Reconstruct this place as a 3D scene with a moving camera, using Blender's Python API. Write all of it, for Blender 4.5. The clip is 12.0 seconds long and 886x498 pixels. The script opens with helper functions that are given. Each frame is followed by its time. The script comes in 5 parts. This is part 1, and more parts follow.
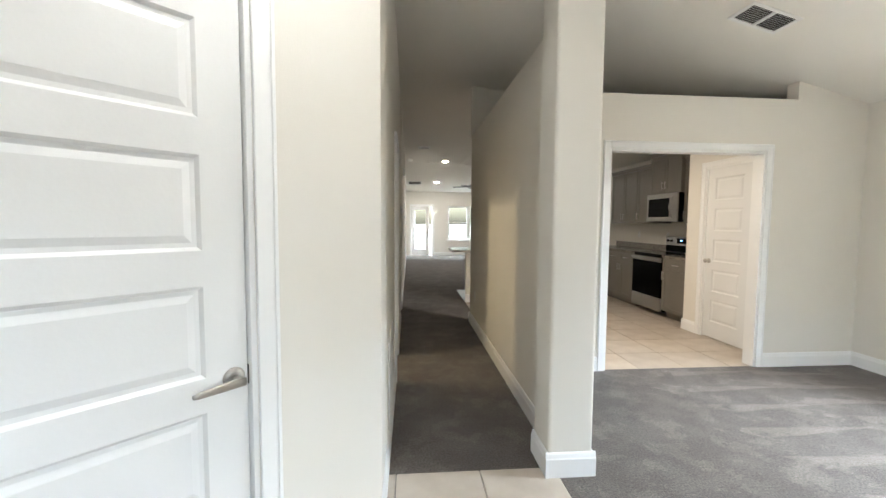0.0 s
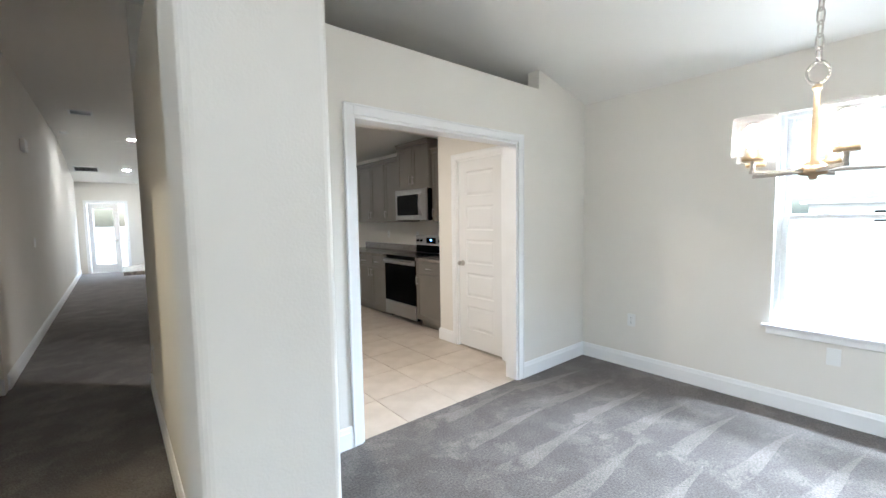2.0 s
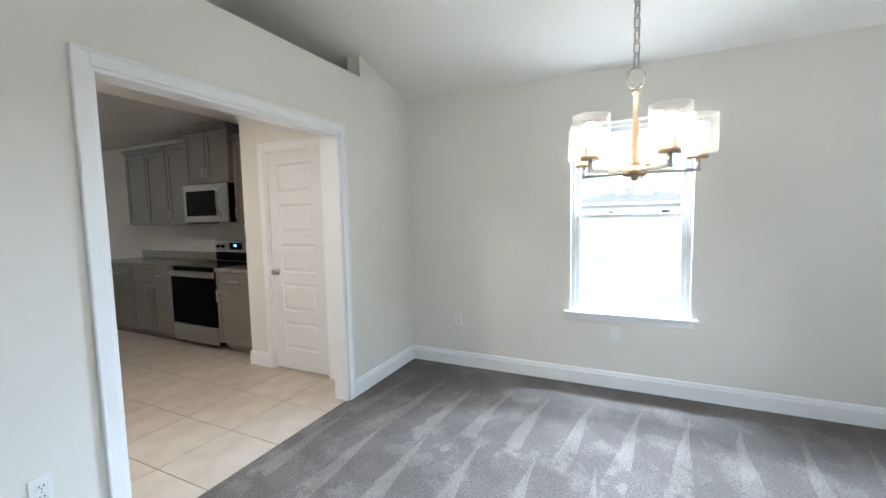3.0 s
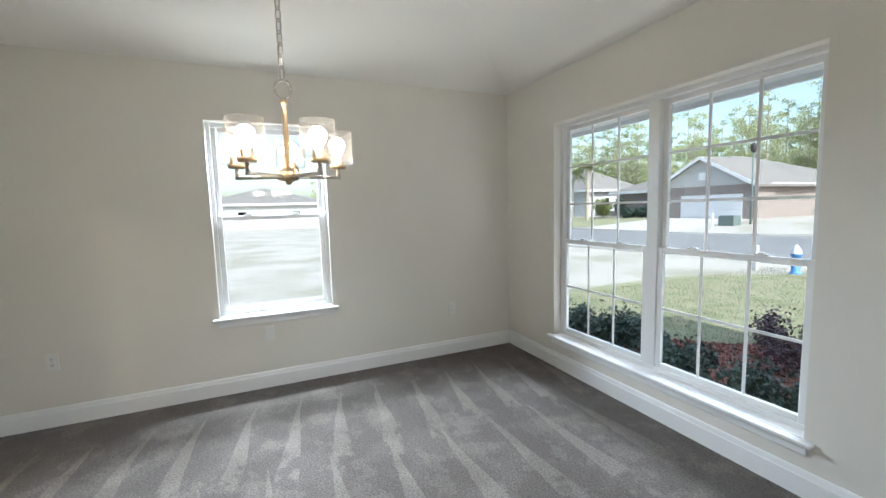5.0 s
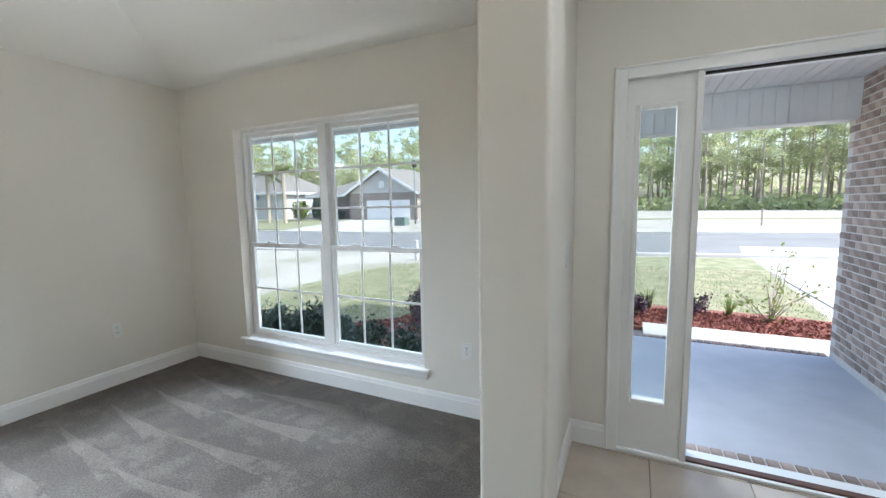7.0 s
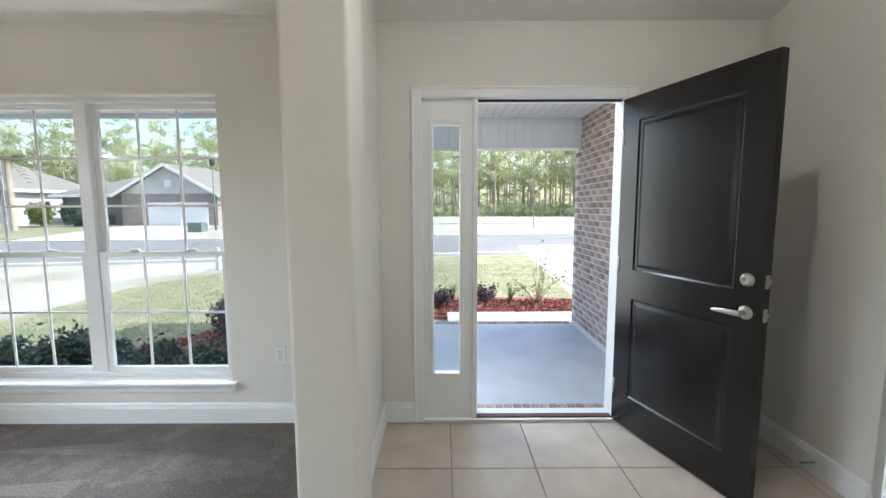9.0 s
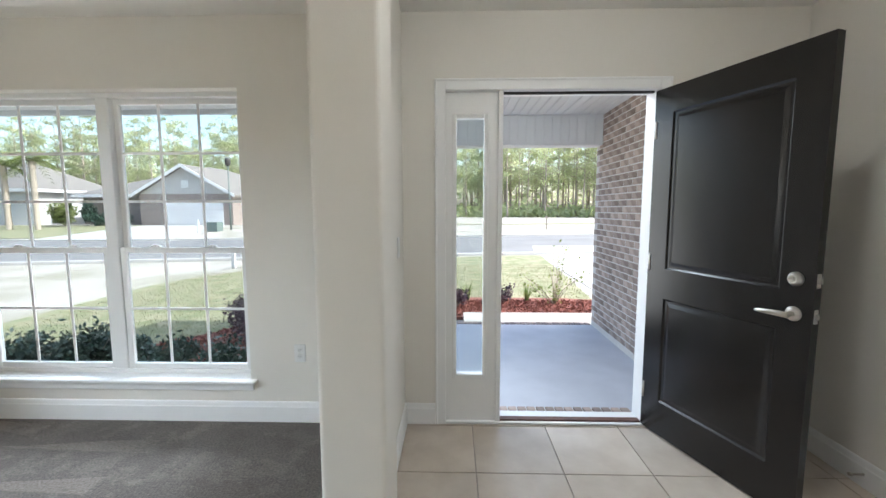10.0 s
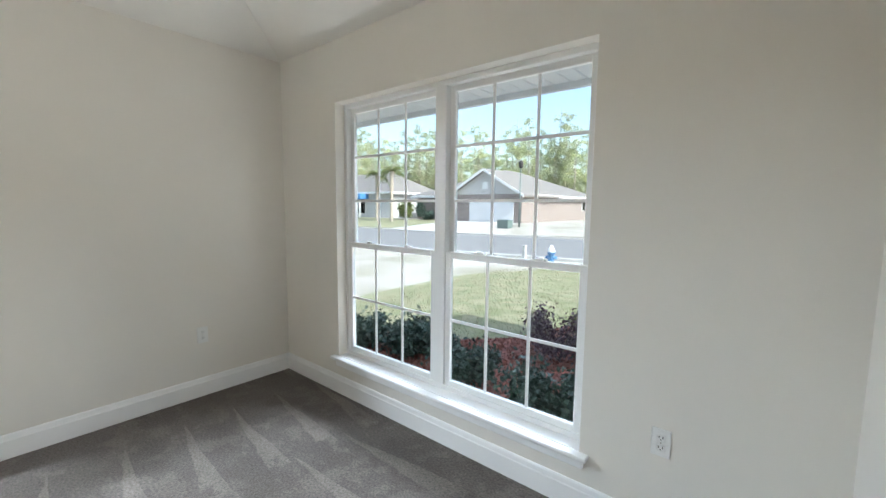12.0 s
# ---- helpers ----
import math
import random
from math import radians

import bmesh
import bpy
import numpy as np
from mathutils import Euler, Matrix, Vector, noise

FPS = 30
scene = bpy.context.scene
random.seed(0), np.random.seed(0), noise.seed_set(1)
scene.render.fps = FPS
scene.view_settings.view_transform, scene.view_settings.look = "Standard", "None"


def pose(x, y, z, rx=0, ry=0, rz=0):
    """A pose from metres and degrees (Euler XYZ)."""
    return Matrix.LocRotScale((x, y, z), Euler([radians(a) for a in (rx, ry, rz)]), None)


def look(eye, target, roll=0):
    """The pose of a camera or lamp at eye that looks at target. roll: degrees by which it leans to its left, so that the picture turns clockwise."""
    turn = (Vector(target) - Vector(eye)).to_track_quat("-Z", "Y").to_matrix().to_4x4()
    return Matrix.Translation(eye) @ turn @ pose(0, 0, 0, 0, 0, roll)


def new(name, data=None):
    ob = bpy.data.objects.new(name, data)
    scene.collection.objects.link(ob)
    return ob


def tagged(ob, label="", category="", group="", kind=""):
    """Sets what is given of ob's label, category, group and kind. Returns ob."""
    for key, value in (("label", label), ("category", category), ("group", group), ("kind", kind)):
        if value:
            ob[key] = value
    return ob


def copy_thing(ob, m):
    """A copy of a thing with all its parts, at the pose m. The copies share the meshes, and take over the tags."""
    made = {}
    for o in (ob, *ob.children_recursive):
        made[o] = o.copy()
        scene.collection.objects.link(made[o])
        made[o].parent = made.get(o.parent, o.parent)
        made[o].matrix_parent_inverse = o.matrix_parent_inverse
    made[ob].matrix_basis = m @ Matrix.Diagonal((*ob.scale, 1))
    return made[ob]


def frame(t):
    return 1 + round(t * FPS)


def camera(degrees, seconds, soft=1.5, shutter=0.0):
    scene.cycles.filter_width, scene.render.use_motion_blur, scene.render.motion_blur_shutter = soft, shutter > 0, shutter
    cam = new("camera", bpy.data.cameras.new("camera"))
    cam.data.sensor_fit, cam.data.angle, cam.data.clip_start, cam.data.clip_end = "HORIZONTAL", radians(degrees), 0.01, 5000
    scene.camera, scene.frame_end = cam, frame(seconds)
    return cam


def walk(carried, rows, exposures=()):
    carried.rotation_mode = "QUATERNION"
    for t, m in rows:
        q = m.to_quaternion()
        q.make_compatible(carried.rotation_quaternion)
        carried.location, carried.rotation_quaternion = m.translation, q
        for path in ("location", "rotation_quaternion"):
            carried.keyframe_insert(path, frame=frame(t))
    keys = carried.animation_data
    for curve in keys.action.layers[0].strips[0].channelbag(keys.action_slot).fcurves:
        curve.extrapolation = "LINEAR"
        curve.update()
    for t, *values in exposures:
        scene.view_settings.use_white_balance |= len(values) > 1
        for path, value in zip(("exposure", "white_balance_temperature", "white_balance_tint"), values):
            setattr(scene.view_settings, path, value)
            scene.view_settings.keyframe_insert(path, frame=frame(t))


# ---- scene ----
cam = camera(95.6, 12.0)
PATH = [
    (0, (0.585, 0.506, 1.366), (0.754, 2.494, 1.235), 0.4),
    (0.5, (0.697, 0.908, 1.394), (1.049, 2.872, 1.258), 0.0),
    (1, (0.862, 1.271, 1.43), (1.475, 3.169, 1.283), -0.5),
    (1.5, (1.048, 1.565, 1.45), (1.985, 3.324, 1.29), -0.7),
    (2, (1.242, 1.789, 1.41), (2.506, 3.332, 1.263), -0.9),
    (2.5, (1.391, 1.953, 1.408), (2.957, 3.188, 1.254), -1.0),
    (3, (1.489, 2.047, 1.412), (3.289, 2.903, 1.251), -1.2),
    (5, (1.422, 2.131, 1.417), (3.247, 1.337, 1.217), -1.6),
    (5.5, (1.31, 2.134, 1.429), (2.967, 1.034, 1.219), -1.4),
    (6, (1.213, 2.183, 1.42), (2.64, 0.797, 1.213), -1.0),
    (6.5, (1.144, 2.215, 1.426), (2.304, 0.6, 1.217), -1.1),
    (7, (1.089, 2.276, 1.438), (1.947, 0.483, 1.216), -1.0),
    (7.5, (1.003, 2.325, 1.454), (1.572, 0.422, 1.219), -1.0),
    (9.5, (1.042, 2.404, 1.386), (0.996, 0.414, 1.185), -0.1),
    (10, (1.094, 2.333, 1.375), (1.148, 0.344, 1.175), -0.1),
    (10.5, (1.127, 2.207, 1.368), (1.431, 0.24, 1.171), -0.0),
    (11, (1.251, 2.054, 1.35), (1.869, 0.162, 1.161), 0.2),
    (11.5, (1.496, 1.856, 1.377), (2.442, 0.105, 1.174), 0.5),
    (12, (1.786, 1.606, 1.387), (3.053, 0.072, 1.179), 0.6),
]
walk(cam, [(t, look(eye, target, roll)) for t, eye, target, roll in PATH], [(0.0, 2.3, 6000, 9), (1.0, 2.6, 5600, 9), (1.5, 2.55, 5500, 9), (2.0, 2.4, 5400, 9), (2.5, 2.12, 5350, 8), (3.2, 2.05, 5350, 8), (5.0, 1.53, 5800, 8), (7.5, 1.58, 5700, 8), (9.5, 1.68, 5950, 9), (11.0, 1.6, 5950, 9), (11.5, 1.56, 5950, 9), (12.0, 1.66, 5850, 8)])


# ---- world, sun, exposure ----
SUN_AZ, SUN_EL = radians(276), radians(42)   # azimuth clockwise from +y
world = bpy.data.worlds.new("world")
scene.world = world
world.use_nodes = True
wn = world.node_tree.nodes
sky = wn.new("ShaderNodeTexSky")
sky.sky_type, sky.sun_disc = "NISHITA", False
sky.sun_elevation, sky.sun_rotation = SUN_EL, SUN_AZ
sky.air_density, sky.dust_density, sky.ozone_density = 1.2, 3.0, 0.7
world.node_tree.links.new(sky.outputs[0], wn["Background"].inputs[0])
wn["Background"].inputs[1].default_value = 0.15


def lamp(name, kind, m, energy, color=(1, 1, 1), **kw):
    data = bpy.data.lights.new(name, kind)
    data.energy, data.color = energy, color
    ob = new(name, data)
    ob.matrix_world = m
    if kind == "AREA":
        data.shape, data.size, data.size_y = "RECTANGLE", kw["size"][0], kw["size"][1]
        data.spread = radians(kw.get("spread", 180))
    elif kind == "SUN":
        data.angle = kw["angle"]
    elif kind == "POINT":
        data.shadow_soft_size = kw["soft"]
    return ob


sun_dir = Vector((math.sin(SUN_AZ) * math.cos(SUN_EL), math.cos(SUN_AZ) * math.cos(SUN_EL), math.sin(SUN_EL)))
lamp("sun", "SUN", look(sun_dir * 30, (0, 0, 0)), 3.2, (1, 0.95, 0.87), angle=radians(0.5))
SKYCOL = (0.86, 0.94, 1.0)
# daylight that enters at the window openings: from the sky above, and from the bright ground below
lamp("sky_front", "AREA", look((3.3, -3.3, 3.25), (3.3, 1.0, 0.7)), 38, SKYCOL, size=(2.4, 1.0), spread=110)
lamp("ground_front", "AREA", look((3.3, -0.60, -0.12), (3.3, 1.0, 1.6)), 8, (1, 0.97, 0.9), size=(1.8, 0.3))
lamp("sky_side", "AREA", look((5.42, 2.06, 2.25), (0.2, 1.3, 1.15)), 110, SKYCOL, size=(0.9, 0.35))
lamp("ground_side", "AREA", look((5.36, 2.06, 0.1), (3.9, 2.06, 1.9)), 9, (1, 0.97, 0.9), size=(0.9, 0.3))
lamp("sky_door", "AREA", look((0.35, -0.75, 2.45), (0.35, 1.6, 0.9)), 7, SKYCOL, size=(0.9, 0.4))
lamp("yard_door", "AREA", look((1.42, -0.95, 1.25), (-0.6, 0.9, 1.3)), 3.5, (1, 0.98, 0.94), size=(0.5, 1.9))
lamp("sky_living", "AREA", look((2.4, 17.7, 2.45), (2.4, 13, 0.6)), 170, SKYCOL, size=(3.2, 0.4))

# ---- materials ----


def material(name, color, rough=0.6, metal=0.0, color2=None, scale=6.0, detail=4.0, low=0.35, high=0.65, bump=0.0, bscale=200.0, spec=0.5, stretch=(1, 1, 1), per_object=0.0, emit=None):
    m = bpy.data.materials.new(name)
    m.use_nodes = True
    nt = m.node_tree
    n, l = nt.nodes, nt.links
    p = n["Principled BSDF"]
    p.inputs["Roughness"].default_value = rough
    p.inputs["Metallic"].default_value = metal
    p.inputs["Specular IOR Level"].default_value = spec
    p.inputs["Base Color"].default_value = (*color, 1)
    tc = n.new("ShaderNodeTexCoord")
    mp = n.new("ShaderNodeMapping")
    mp.inputs["Scale"].default_value = stretch
    l.new(tc.outputs["Object"], mp.inputs[0])
    if color2:
        nz = n.new("ShaderNodeTexNoise")
        nz.inputs["Scale"].default_value, nz.inputs["Detail"].default_value = scale, detail
        l.new(mp.outputs[0], nz.inputs[0])
        mr = n.new("ShaderNodeMapRange")
        mr.inputs[1].default_value, mr.inputs[2].default_value = low, high
        l.new(nz.outputs[0], mr.inputs[0])
        mx = n.new("ShaderNodeMix")
        mx.data_type = "RGBA"
        mx.inputs[6].default_value, mx.inputs[7].default_value = (*color, 1), (*color2, 1)
        l.new(mr.outputs[0], mx.inputs[0])
        out = mx.outputs[2]
        if per_object:
            oi = n.new("ShaderNodeObjectInfo")
            hs = n.new("ShaderNodeHueSaturation")
            r2 = n.new("ShaderNodeMapRange")
            r2.inputs[3].default_value, r2.inputs[4].default_value = 1 - per_object, 1 + per_object
            l.new(oi.outputs["Random"], r2.inputs[0])
            l.new(r2.outputs[0], hs.inputs["Value"])
            l.new(out, hs.inputs["Color"])
            out = hs.outputs[0]
        l.new(out, p.inputs["Base Color"])
    if bump:
        bz = n.new("ShaderNodeTexNoise")
        bz.inputs["Scale"].default_value, bz.inputs["Detail"].default_value = bscale, 3
        l.new(mp.outputs[0], bz.inputs[0])
        bp = n.new("ShaderNodeBump")
        bp.inputs["Strength"].default_value, bp.inputs["Distance"].default_value = bump, 0.004
        l.new(bz.outputs[0], bp.inputs["Height"])
        l.new(bp.outputs[0], p.inputs["Normal"])
    if emit:
        p.inputs["Emission Color"].default_value = (*emit[0], 1)
        p.inputs["Emission Strength"].default_value = emit[1]
    return m


def glass_material(name, tint, rough=0.0, gloss=1.0):
    m = bpy.data.materials.new(name)
    m.use_nodes = True
    n, l = m.node_tree.nodes, m.node_tree.links
    n.remove(n["Principled BSDF"])
    tr, gl, fr, mx = n.new("ShaderNodeBsdfTransparent"), n.new("ShaderNodeBsdfGlossy"), n.new("ShaderNodeLayerWeight"), n.new("ShaderNodeMixShader")
    tr.inputs[0].default_value = (*tint, 1)
    gl.inputs["Roughness"].default_value = rough
    gl.inputs[0].default_value = (gloss, gloss, gloss, 1)
    fr.inputs[0].default_value = 0.5
    pw, ad = n.new("ShaderNodeMath"), n.new("ShaderNodeMath")
    pw.operation, ad.operation = "POWER", "MULTIPLY_ADD"
    pw.inputs[1].default_value, ad.inputs[1].default_value, ad.inputs[2].default_value = 4.0, 0.6, 0.03
    l.new(fr.outputs["Facing"], pw.inputs[0])
    l.new(pw.outputs[0], ad.inputs[0])
    l.new(ad.outputs[0], mx.inputs[0])
    l.new(tr.outputs[0], mx.inputs[1])
    l.new(gl.outputs[0], mx.inputs[2])
    l.new(mx.outputs[0], n["Material Output"].inputs[0])
    return m


def carpet_material():
    m = material("carpet", (0.112, 0.096, 0.083), 0.95, color2=(0.140, 0.121, 0.106), scale=3.2, detail=6, low=0.44, high=0.58, bump=1.0, bscale=110, spec=0.1)
    nt = m.node_tree
    n, l = nt.nodes, nt.links
    p = n["Principled BSDF"]
    base = p.inputs["Base Color"].links[0].from_socket
    tc = n.new("ShaderNodeTexCoord")
    wob = n.new("ShaderNodeTexNoise")
    wob.inputs["Scale"].default_value = 0.9
    l.new(tc.outputs["Object"], wob.inputs[0])
    sep = n.new("ShaderNodeSeparateXYZ")
    l.new(tc.outputs["Object"], sep.inputs[0])

    def op(kind, a, b):
        q = n.new("ShaderNodeMath")
        q.operation = kind
        for slot, v in ((0, a), (1, b)):
            if isinstance(v, (int, float)):
                q.inputs[slot].default_value = v
            else:
                l.new(v, q.inputs[slot])
        return q.outputs[0]

    # vacuum strokes: wedges that narrow towards the side wall, in two rows
    total = None
    blot = n.new("ShaderNodeTexNoise")
    blot.inputs["Scale"].default_value, blot.inputs["Detail"].default_value = 9, 6
    l.new(tc.outputs["Object"], blot.inputs[0])
    for period, far, reach, shift, skew in ((0.30, 4.62, 0.95, 0.0, 0.25), (0.34, 3.8, 1.0, 0.37, -0.3)):
        y = op("ADD", op("MULTIPLY", sep.outputs[1], 1 / period), op("MULTIPLY", wob.outputs[0], 0.45))
        y = op("ADD", y, op("MULTIPLY", sep.outputs[0], skew))
        y = op("ADD", y, shift)
        u = op("FRACT", y, 0)
        d = op("DIVIDE", op("SUBTRACT", far, sep.outputs[0]), reach)
        d = op("ADD", d, op("MULTIPLY", op("SUBTRACT", blot.outputs[0], 0.5), 0.25))
        width = op("MULTIPLY", d, 0.44)
        inside = n.new("ShaderNodeMapRange")
        inside.inputs[1].default_value, inside.inputs[2].default_value = 0.0, 0.025
        l.new(op("SUBTRACT", width, u), inside.inputs[0])
        fade = n.new("ShaderNodeMapRange")
        fade.inputs[1].default_value, fade.inputs[2].default_value = 1.0, 0.86
        l.new(op("ADD", d, op("MULTIPLY", op("SUBTRACT", blot.outputs[0], 0.5), 1.2)), fade.inputs[0])
        one = op("MULTIPLY", inside.outputs[0], fade.outputs[0])
        total = one if total is None else op("MAXIMUM", total, one)
    pile = n.new("ShaderNodeTexNoise")
    pile.inputs["Scale"].default_value, pile.inputs["Detail"].default_value = 90, 6
    l.new(tc.outputs["Object"], pile.inputs[0])
    pv = n.new("ShaderNodeMapRange")
    pv.inputs[1].default_value, pv.inputs[2].default_value, pv.inputs[3].default_value, pv.inputs[4].default_value = 0.32, 0.68, 0.66, 1.34
    l.new(pile.outputs[0], pv.inputs[0])
    # patches of pile that lie the other way, with torn edges
    lie = n.new("ShaderNodeTexNoise")
    lie.inputs["Scale"].default_value, lie.inputs["Detail"].default_value, lie.inputs["Roughness"].default_value = 4.2, 10, 0.66
    l.new(tc.outputs["Object"], lie.inputs[0])
    torn = n.new("ShaderNodeMapRange")
    torn.inputs[1].default_value, torn.inputs[2].default_value = 0.53, 0.56
    l.new(lie.outputs[0], torn.inputs[0])
    total = op("MAXIMUM", total, op("MULTIPLY", torn.outputs[0], 0.5))
    val = op("MULTIPLY", op("ADD", 0.88, op("MULTIPLY", total, 0.44)), pv.outputs[0])
    hs = n.new("ShaderNodeHueSaturation")
    l.new(base, hs.inputs["Color"])
    l.new(val, hs.inputs["Value"])
    l.new(hs.outputs[0], p.inputs["Base Color"])
    p.inputs["Sheen Weight"].default_value = 0.15
    return m


WALL = material("wall_paint", (0.755, 0.725, 0.665), 0.85, color2=(0.77, 0.74, 0.68), scale=2.0, bump=0.12, bscale=170, spec=0.25)
CEIL = material("ceiling_paint", (0.83, 0.81, 0.76), 0.95, color2=(0.84, 0.82, 0.77), scale=1.5, bump=0.2, bscale=130, spec=0.1)
TRIM = material("trim_paint", (0.87, 0.87, 0.86), 0.42, color2=(0.84, 0.84, 0.83), scale=3, bump=0.03, bscale=60)
DOORW = material("door_paint", (0.79, 0.79, 0.78), 0.42, color2=(0.77, 0.77, 0.76), scale=2, bump=0.05, bscale=90)
VINYL = material("window_vinyl", (0.82, 0.82, 0.81), 0.3, color2=(0.80, 0.80, 0.79), scale=5)
CARPET = carpet_material()
TILE = material("floor_tile", (0.48, 0.41, 0.335), 0.32, color2=(0.57, 0.50, 0.42), scale=5, detail=6, bump=0.06, bscale=40, per_object=0.05)
GROUT = material("grout", (0.33, 0.29, 0.25), 0.9, color2=(0.28, 0.25, 0.22), scale=20)
BLACKDOOR = material("black_brown_door_paint", (0.004, 0.0035, 0.0035), 0.24, color2=(0.008, 0.0065, 0.006), scale=5, bump=0.03, bscale=70, spec=0.5)
NICKEL = material("brushed_nickel", (0.52, 0.49, 0.45), 0.3, 1.0, color2=(0.46, 0.43, 0.39), scale=40, stretch=(1, 1, 8))
STEEL = material("stainless_steel", (0.34, 0.32, 0.30), 0.3, 1.0, color2=(0.46, 0.44, 0.41), scale=30, stretch=(1, 1, 12))
BLACKGL = material("black_glass", (0.0015, 0.0015, 0.0015), 0.22, color2=(0.002, 0.002, 0.002), scale=3, spec=0.04)
CAB = material("cabinet_paint", (0.185, 0.165, 0.14), 0.42, color2=(0.20, 0.18, 0.152), scale=4, bump=0.03, bscale=60)
GRANITE = material("granite", (0.30, 0.265, 0.23), 0.2, color2=(0.16, 0.14, 0.125), scale=32, detail=10, low=0.40, high=0.64)
PLATE = material("plastic_plate", (0.80, 0.80, 0.78), 0.35, color2=(0.78, 0.78, 0.76), scale=8)
DARK = material("dark_gap", (0.03, 0.028, 0.026), 0.8, color2=(0.045, 0.04, 0.038), scale=30)
GLASS = glass_material("window_glass", (0.86, 0.885, 0.885), 0.0, 0.7)
SHADEGL = glass_material("seeded_glass", (0.88, 0.87, 0.86), 0.08, 1.0)
_n, _l = SHADEGL.node_tree.nodes, SHADEGL.node_tree.links
_haze, _both, _tl = _n.new("ShaderNodeMixShader"), _n.new("ShaderNodeMixShader"), _n.new("ShaderNodeBsdfTranslucent")
_df = _n.new("ShaderNodeBsdfDiffuse")
_tl.inputs[0].default_value = _df.inputs[0].default_value = (0.9, 0.87, 0.84, 1)
_seed = _n.new("ShaderNodeTexNoise")
_seed.inputs["Scale"].default_value = 160
_sr = _n.new("ShaderNodeMapRange")
_sr.inputs[1].default_value, _sr.inputs[2].default_value, _sr.inputs[3].default_value, _sr.inputs[4].default_value = 0.45, 0.7, 0.01, 0.06
_l.new(_seed.outputs[0], _sr.inputs[0])
_last = _n["Material Output"].inputs[0].links[0].from_socket
_l.new(_df.outputs[0], _both.inputs[1])
_l.new(_tl.outputs[0], _both.inputs[2])
_l.new(_sr.outputs[0], _haze.inputs[0])
_l.new(_last, _haze.inputs[1])
_l.new(_both.outputs[0], _haze.inputs[2])
_l.new(_haze.outputs[0], _n["Material Output"].inputs[0])
BULB = material("bulb_glow", (1, 0.9, 0.75), 0.4, emit=((1.0, 0.86, 0.68), 28))
LEDFILL = material("led_lens_fill", (1, 1, 1), 0.4, emit=((1.0, 0.82, 0.62), 145))
LEDFOYERFILL = material("led_lens_foyer_fill", (1, 1, 1), 0.4, emit=((1.0, 0.95, 0.87), 85))
LED = material("led_lens", (1, 1, 1), 0.4, emit=((1.0, 0.90, 0.76), 170))
CONCRETE = material("porch_concrete", (0.44, 0.45, 0.49), 0.85, color2=(0.50, 0.51, 0.55), scale=3, detail=8, bump=0.2, bscale=120)
WALK = material("walk_concrete", (0.38, 0.37, 0.345), 0.9, color2=(0.43, 0.415, 0.39), scale=2, detail=8, bump=0.2, bscale=100)
ROAD = material("asphalt_pale", (0.155, 0.152, 0.148), 0.95, color2=(0.185, 0.182, 0.176), scale=0.6, detail=8, bump=0.3, bscale=40)
SAND = material("sandy_ground", (0.36, 0.335, 0.29), 0.95, color2=(0.25, 0.232, 0.175), scale=0.5, detail=9, low=0.46, high=0.66, bump=0.5, bscale=8)
LAWN = material("lawn_grass", (0.16, 0.175, 0.085), 0.95, color2=(0.27, 0.25, 0.155), scale=3.2, detail=9, low=0.38, high=0.64, bump=1.0, bscale=70)
MULCH = material("red_mulch", (0.12, 0.043, 0.033), 0.95, color2=(0.27, 0.097, 0.07), scale=18, detail=8, bump=1.0, bscale=60)
LEAF = material("shrub_leaf", (0.009, 0.027, 0.018), 0.5, color2=(0.02, 0.05, 0.03), scale=9, per_object=0.15)
LEAFP = material("purple_leaf", (0.032, 0.014, 0.026), 0.5, color2=(0.06, 0.022, 0.038), scale=9)
LEAFY = material("young_leaf", (0.12, 0.17, 0.045), 0.5, color2=(0.22, 0.24, 0.07), scale=7)
# needle colours lifted far above real foliage, to paint in the distance haze
PINE = material("hazy_pine_needles", (0.37, 0.415, 0.20), 0.7, color2=(0.53, 0.55, 0.33), scale=0.35, per_object=0.25)


def let_light_through(m, amount):
    """Leaves pass part of the light on."""
    n, l = m.node_tree.nodes, m.node_tree.links
    tl, mx = n.new("ShaderNodeBsdfTranslucent"), n.new("ShaderNodeMixShader")
    src = n["Principled BSDF"].inputs["Base Color"].links[0].from_socket
    l.new(src, tl.inputs[0])
    mx.inputs[0].default_value = amount
    l.new(n["Principled BSDF"].outputs[0], mx.inputs[1])
    l.new(tl.outputs[0], mx.inputs[2])
    l.new(mx.outputs[0], n["Material Output"].inputs[0])


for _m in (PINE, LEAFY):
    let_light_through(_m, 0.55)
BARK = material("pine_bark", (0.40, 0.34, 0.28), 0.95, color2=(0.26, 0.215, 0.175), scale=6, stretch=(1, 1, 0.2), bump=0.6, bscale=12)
BRICK = material("wall_brick", (0.21, 0.155, 0.13), 0.9, color2=(0.37, 0.295, 0.255), scale=7, detail=7, bump=0.5, bscale=90, per_object=0.28)
MORTAR = material("mortar", (0.60, 0.57, 0.54), 0.95, color2=(0.53, 0.50, 0.475), scale=30, bump=0.5, bscale=150)
SIDING = material("white_siding", (0.66, 0.66, 0.66), 0.6, color2=(0.62, 0.62, 0.62), scale=3)
ROOFM = material("roof_shingle", (0.155, 0.142, 0.13), 0.95, color2=(0.19, 0.176, 0.16), scale=3, detail=8, bump=0.5, bscale=20)
STUCCO = material("far_siding", (0.46, 0.46, 0.45), 0.8, color2=(0.42, 0.42, 0.41), scale=2)
GREYSID = material("grey_siding", (0.42, 0.41, 0.39), 0.8, color2=(0.46, 0.45, 0.43), scale=2)
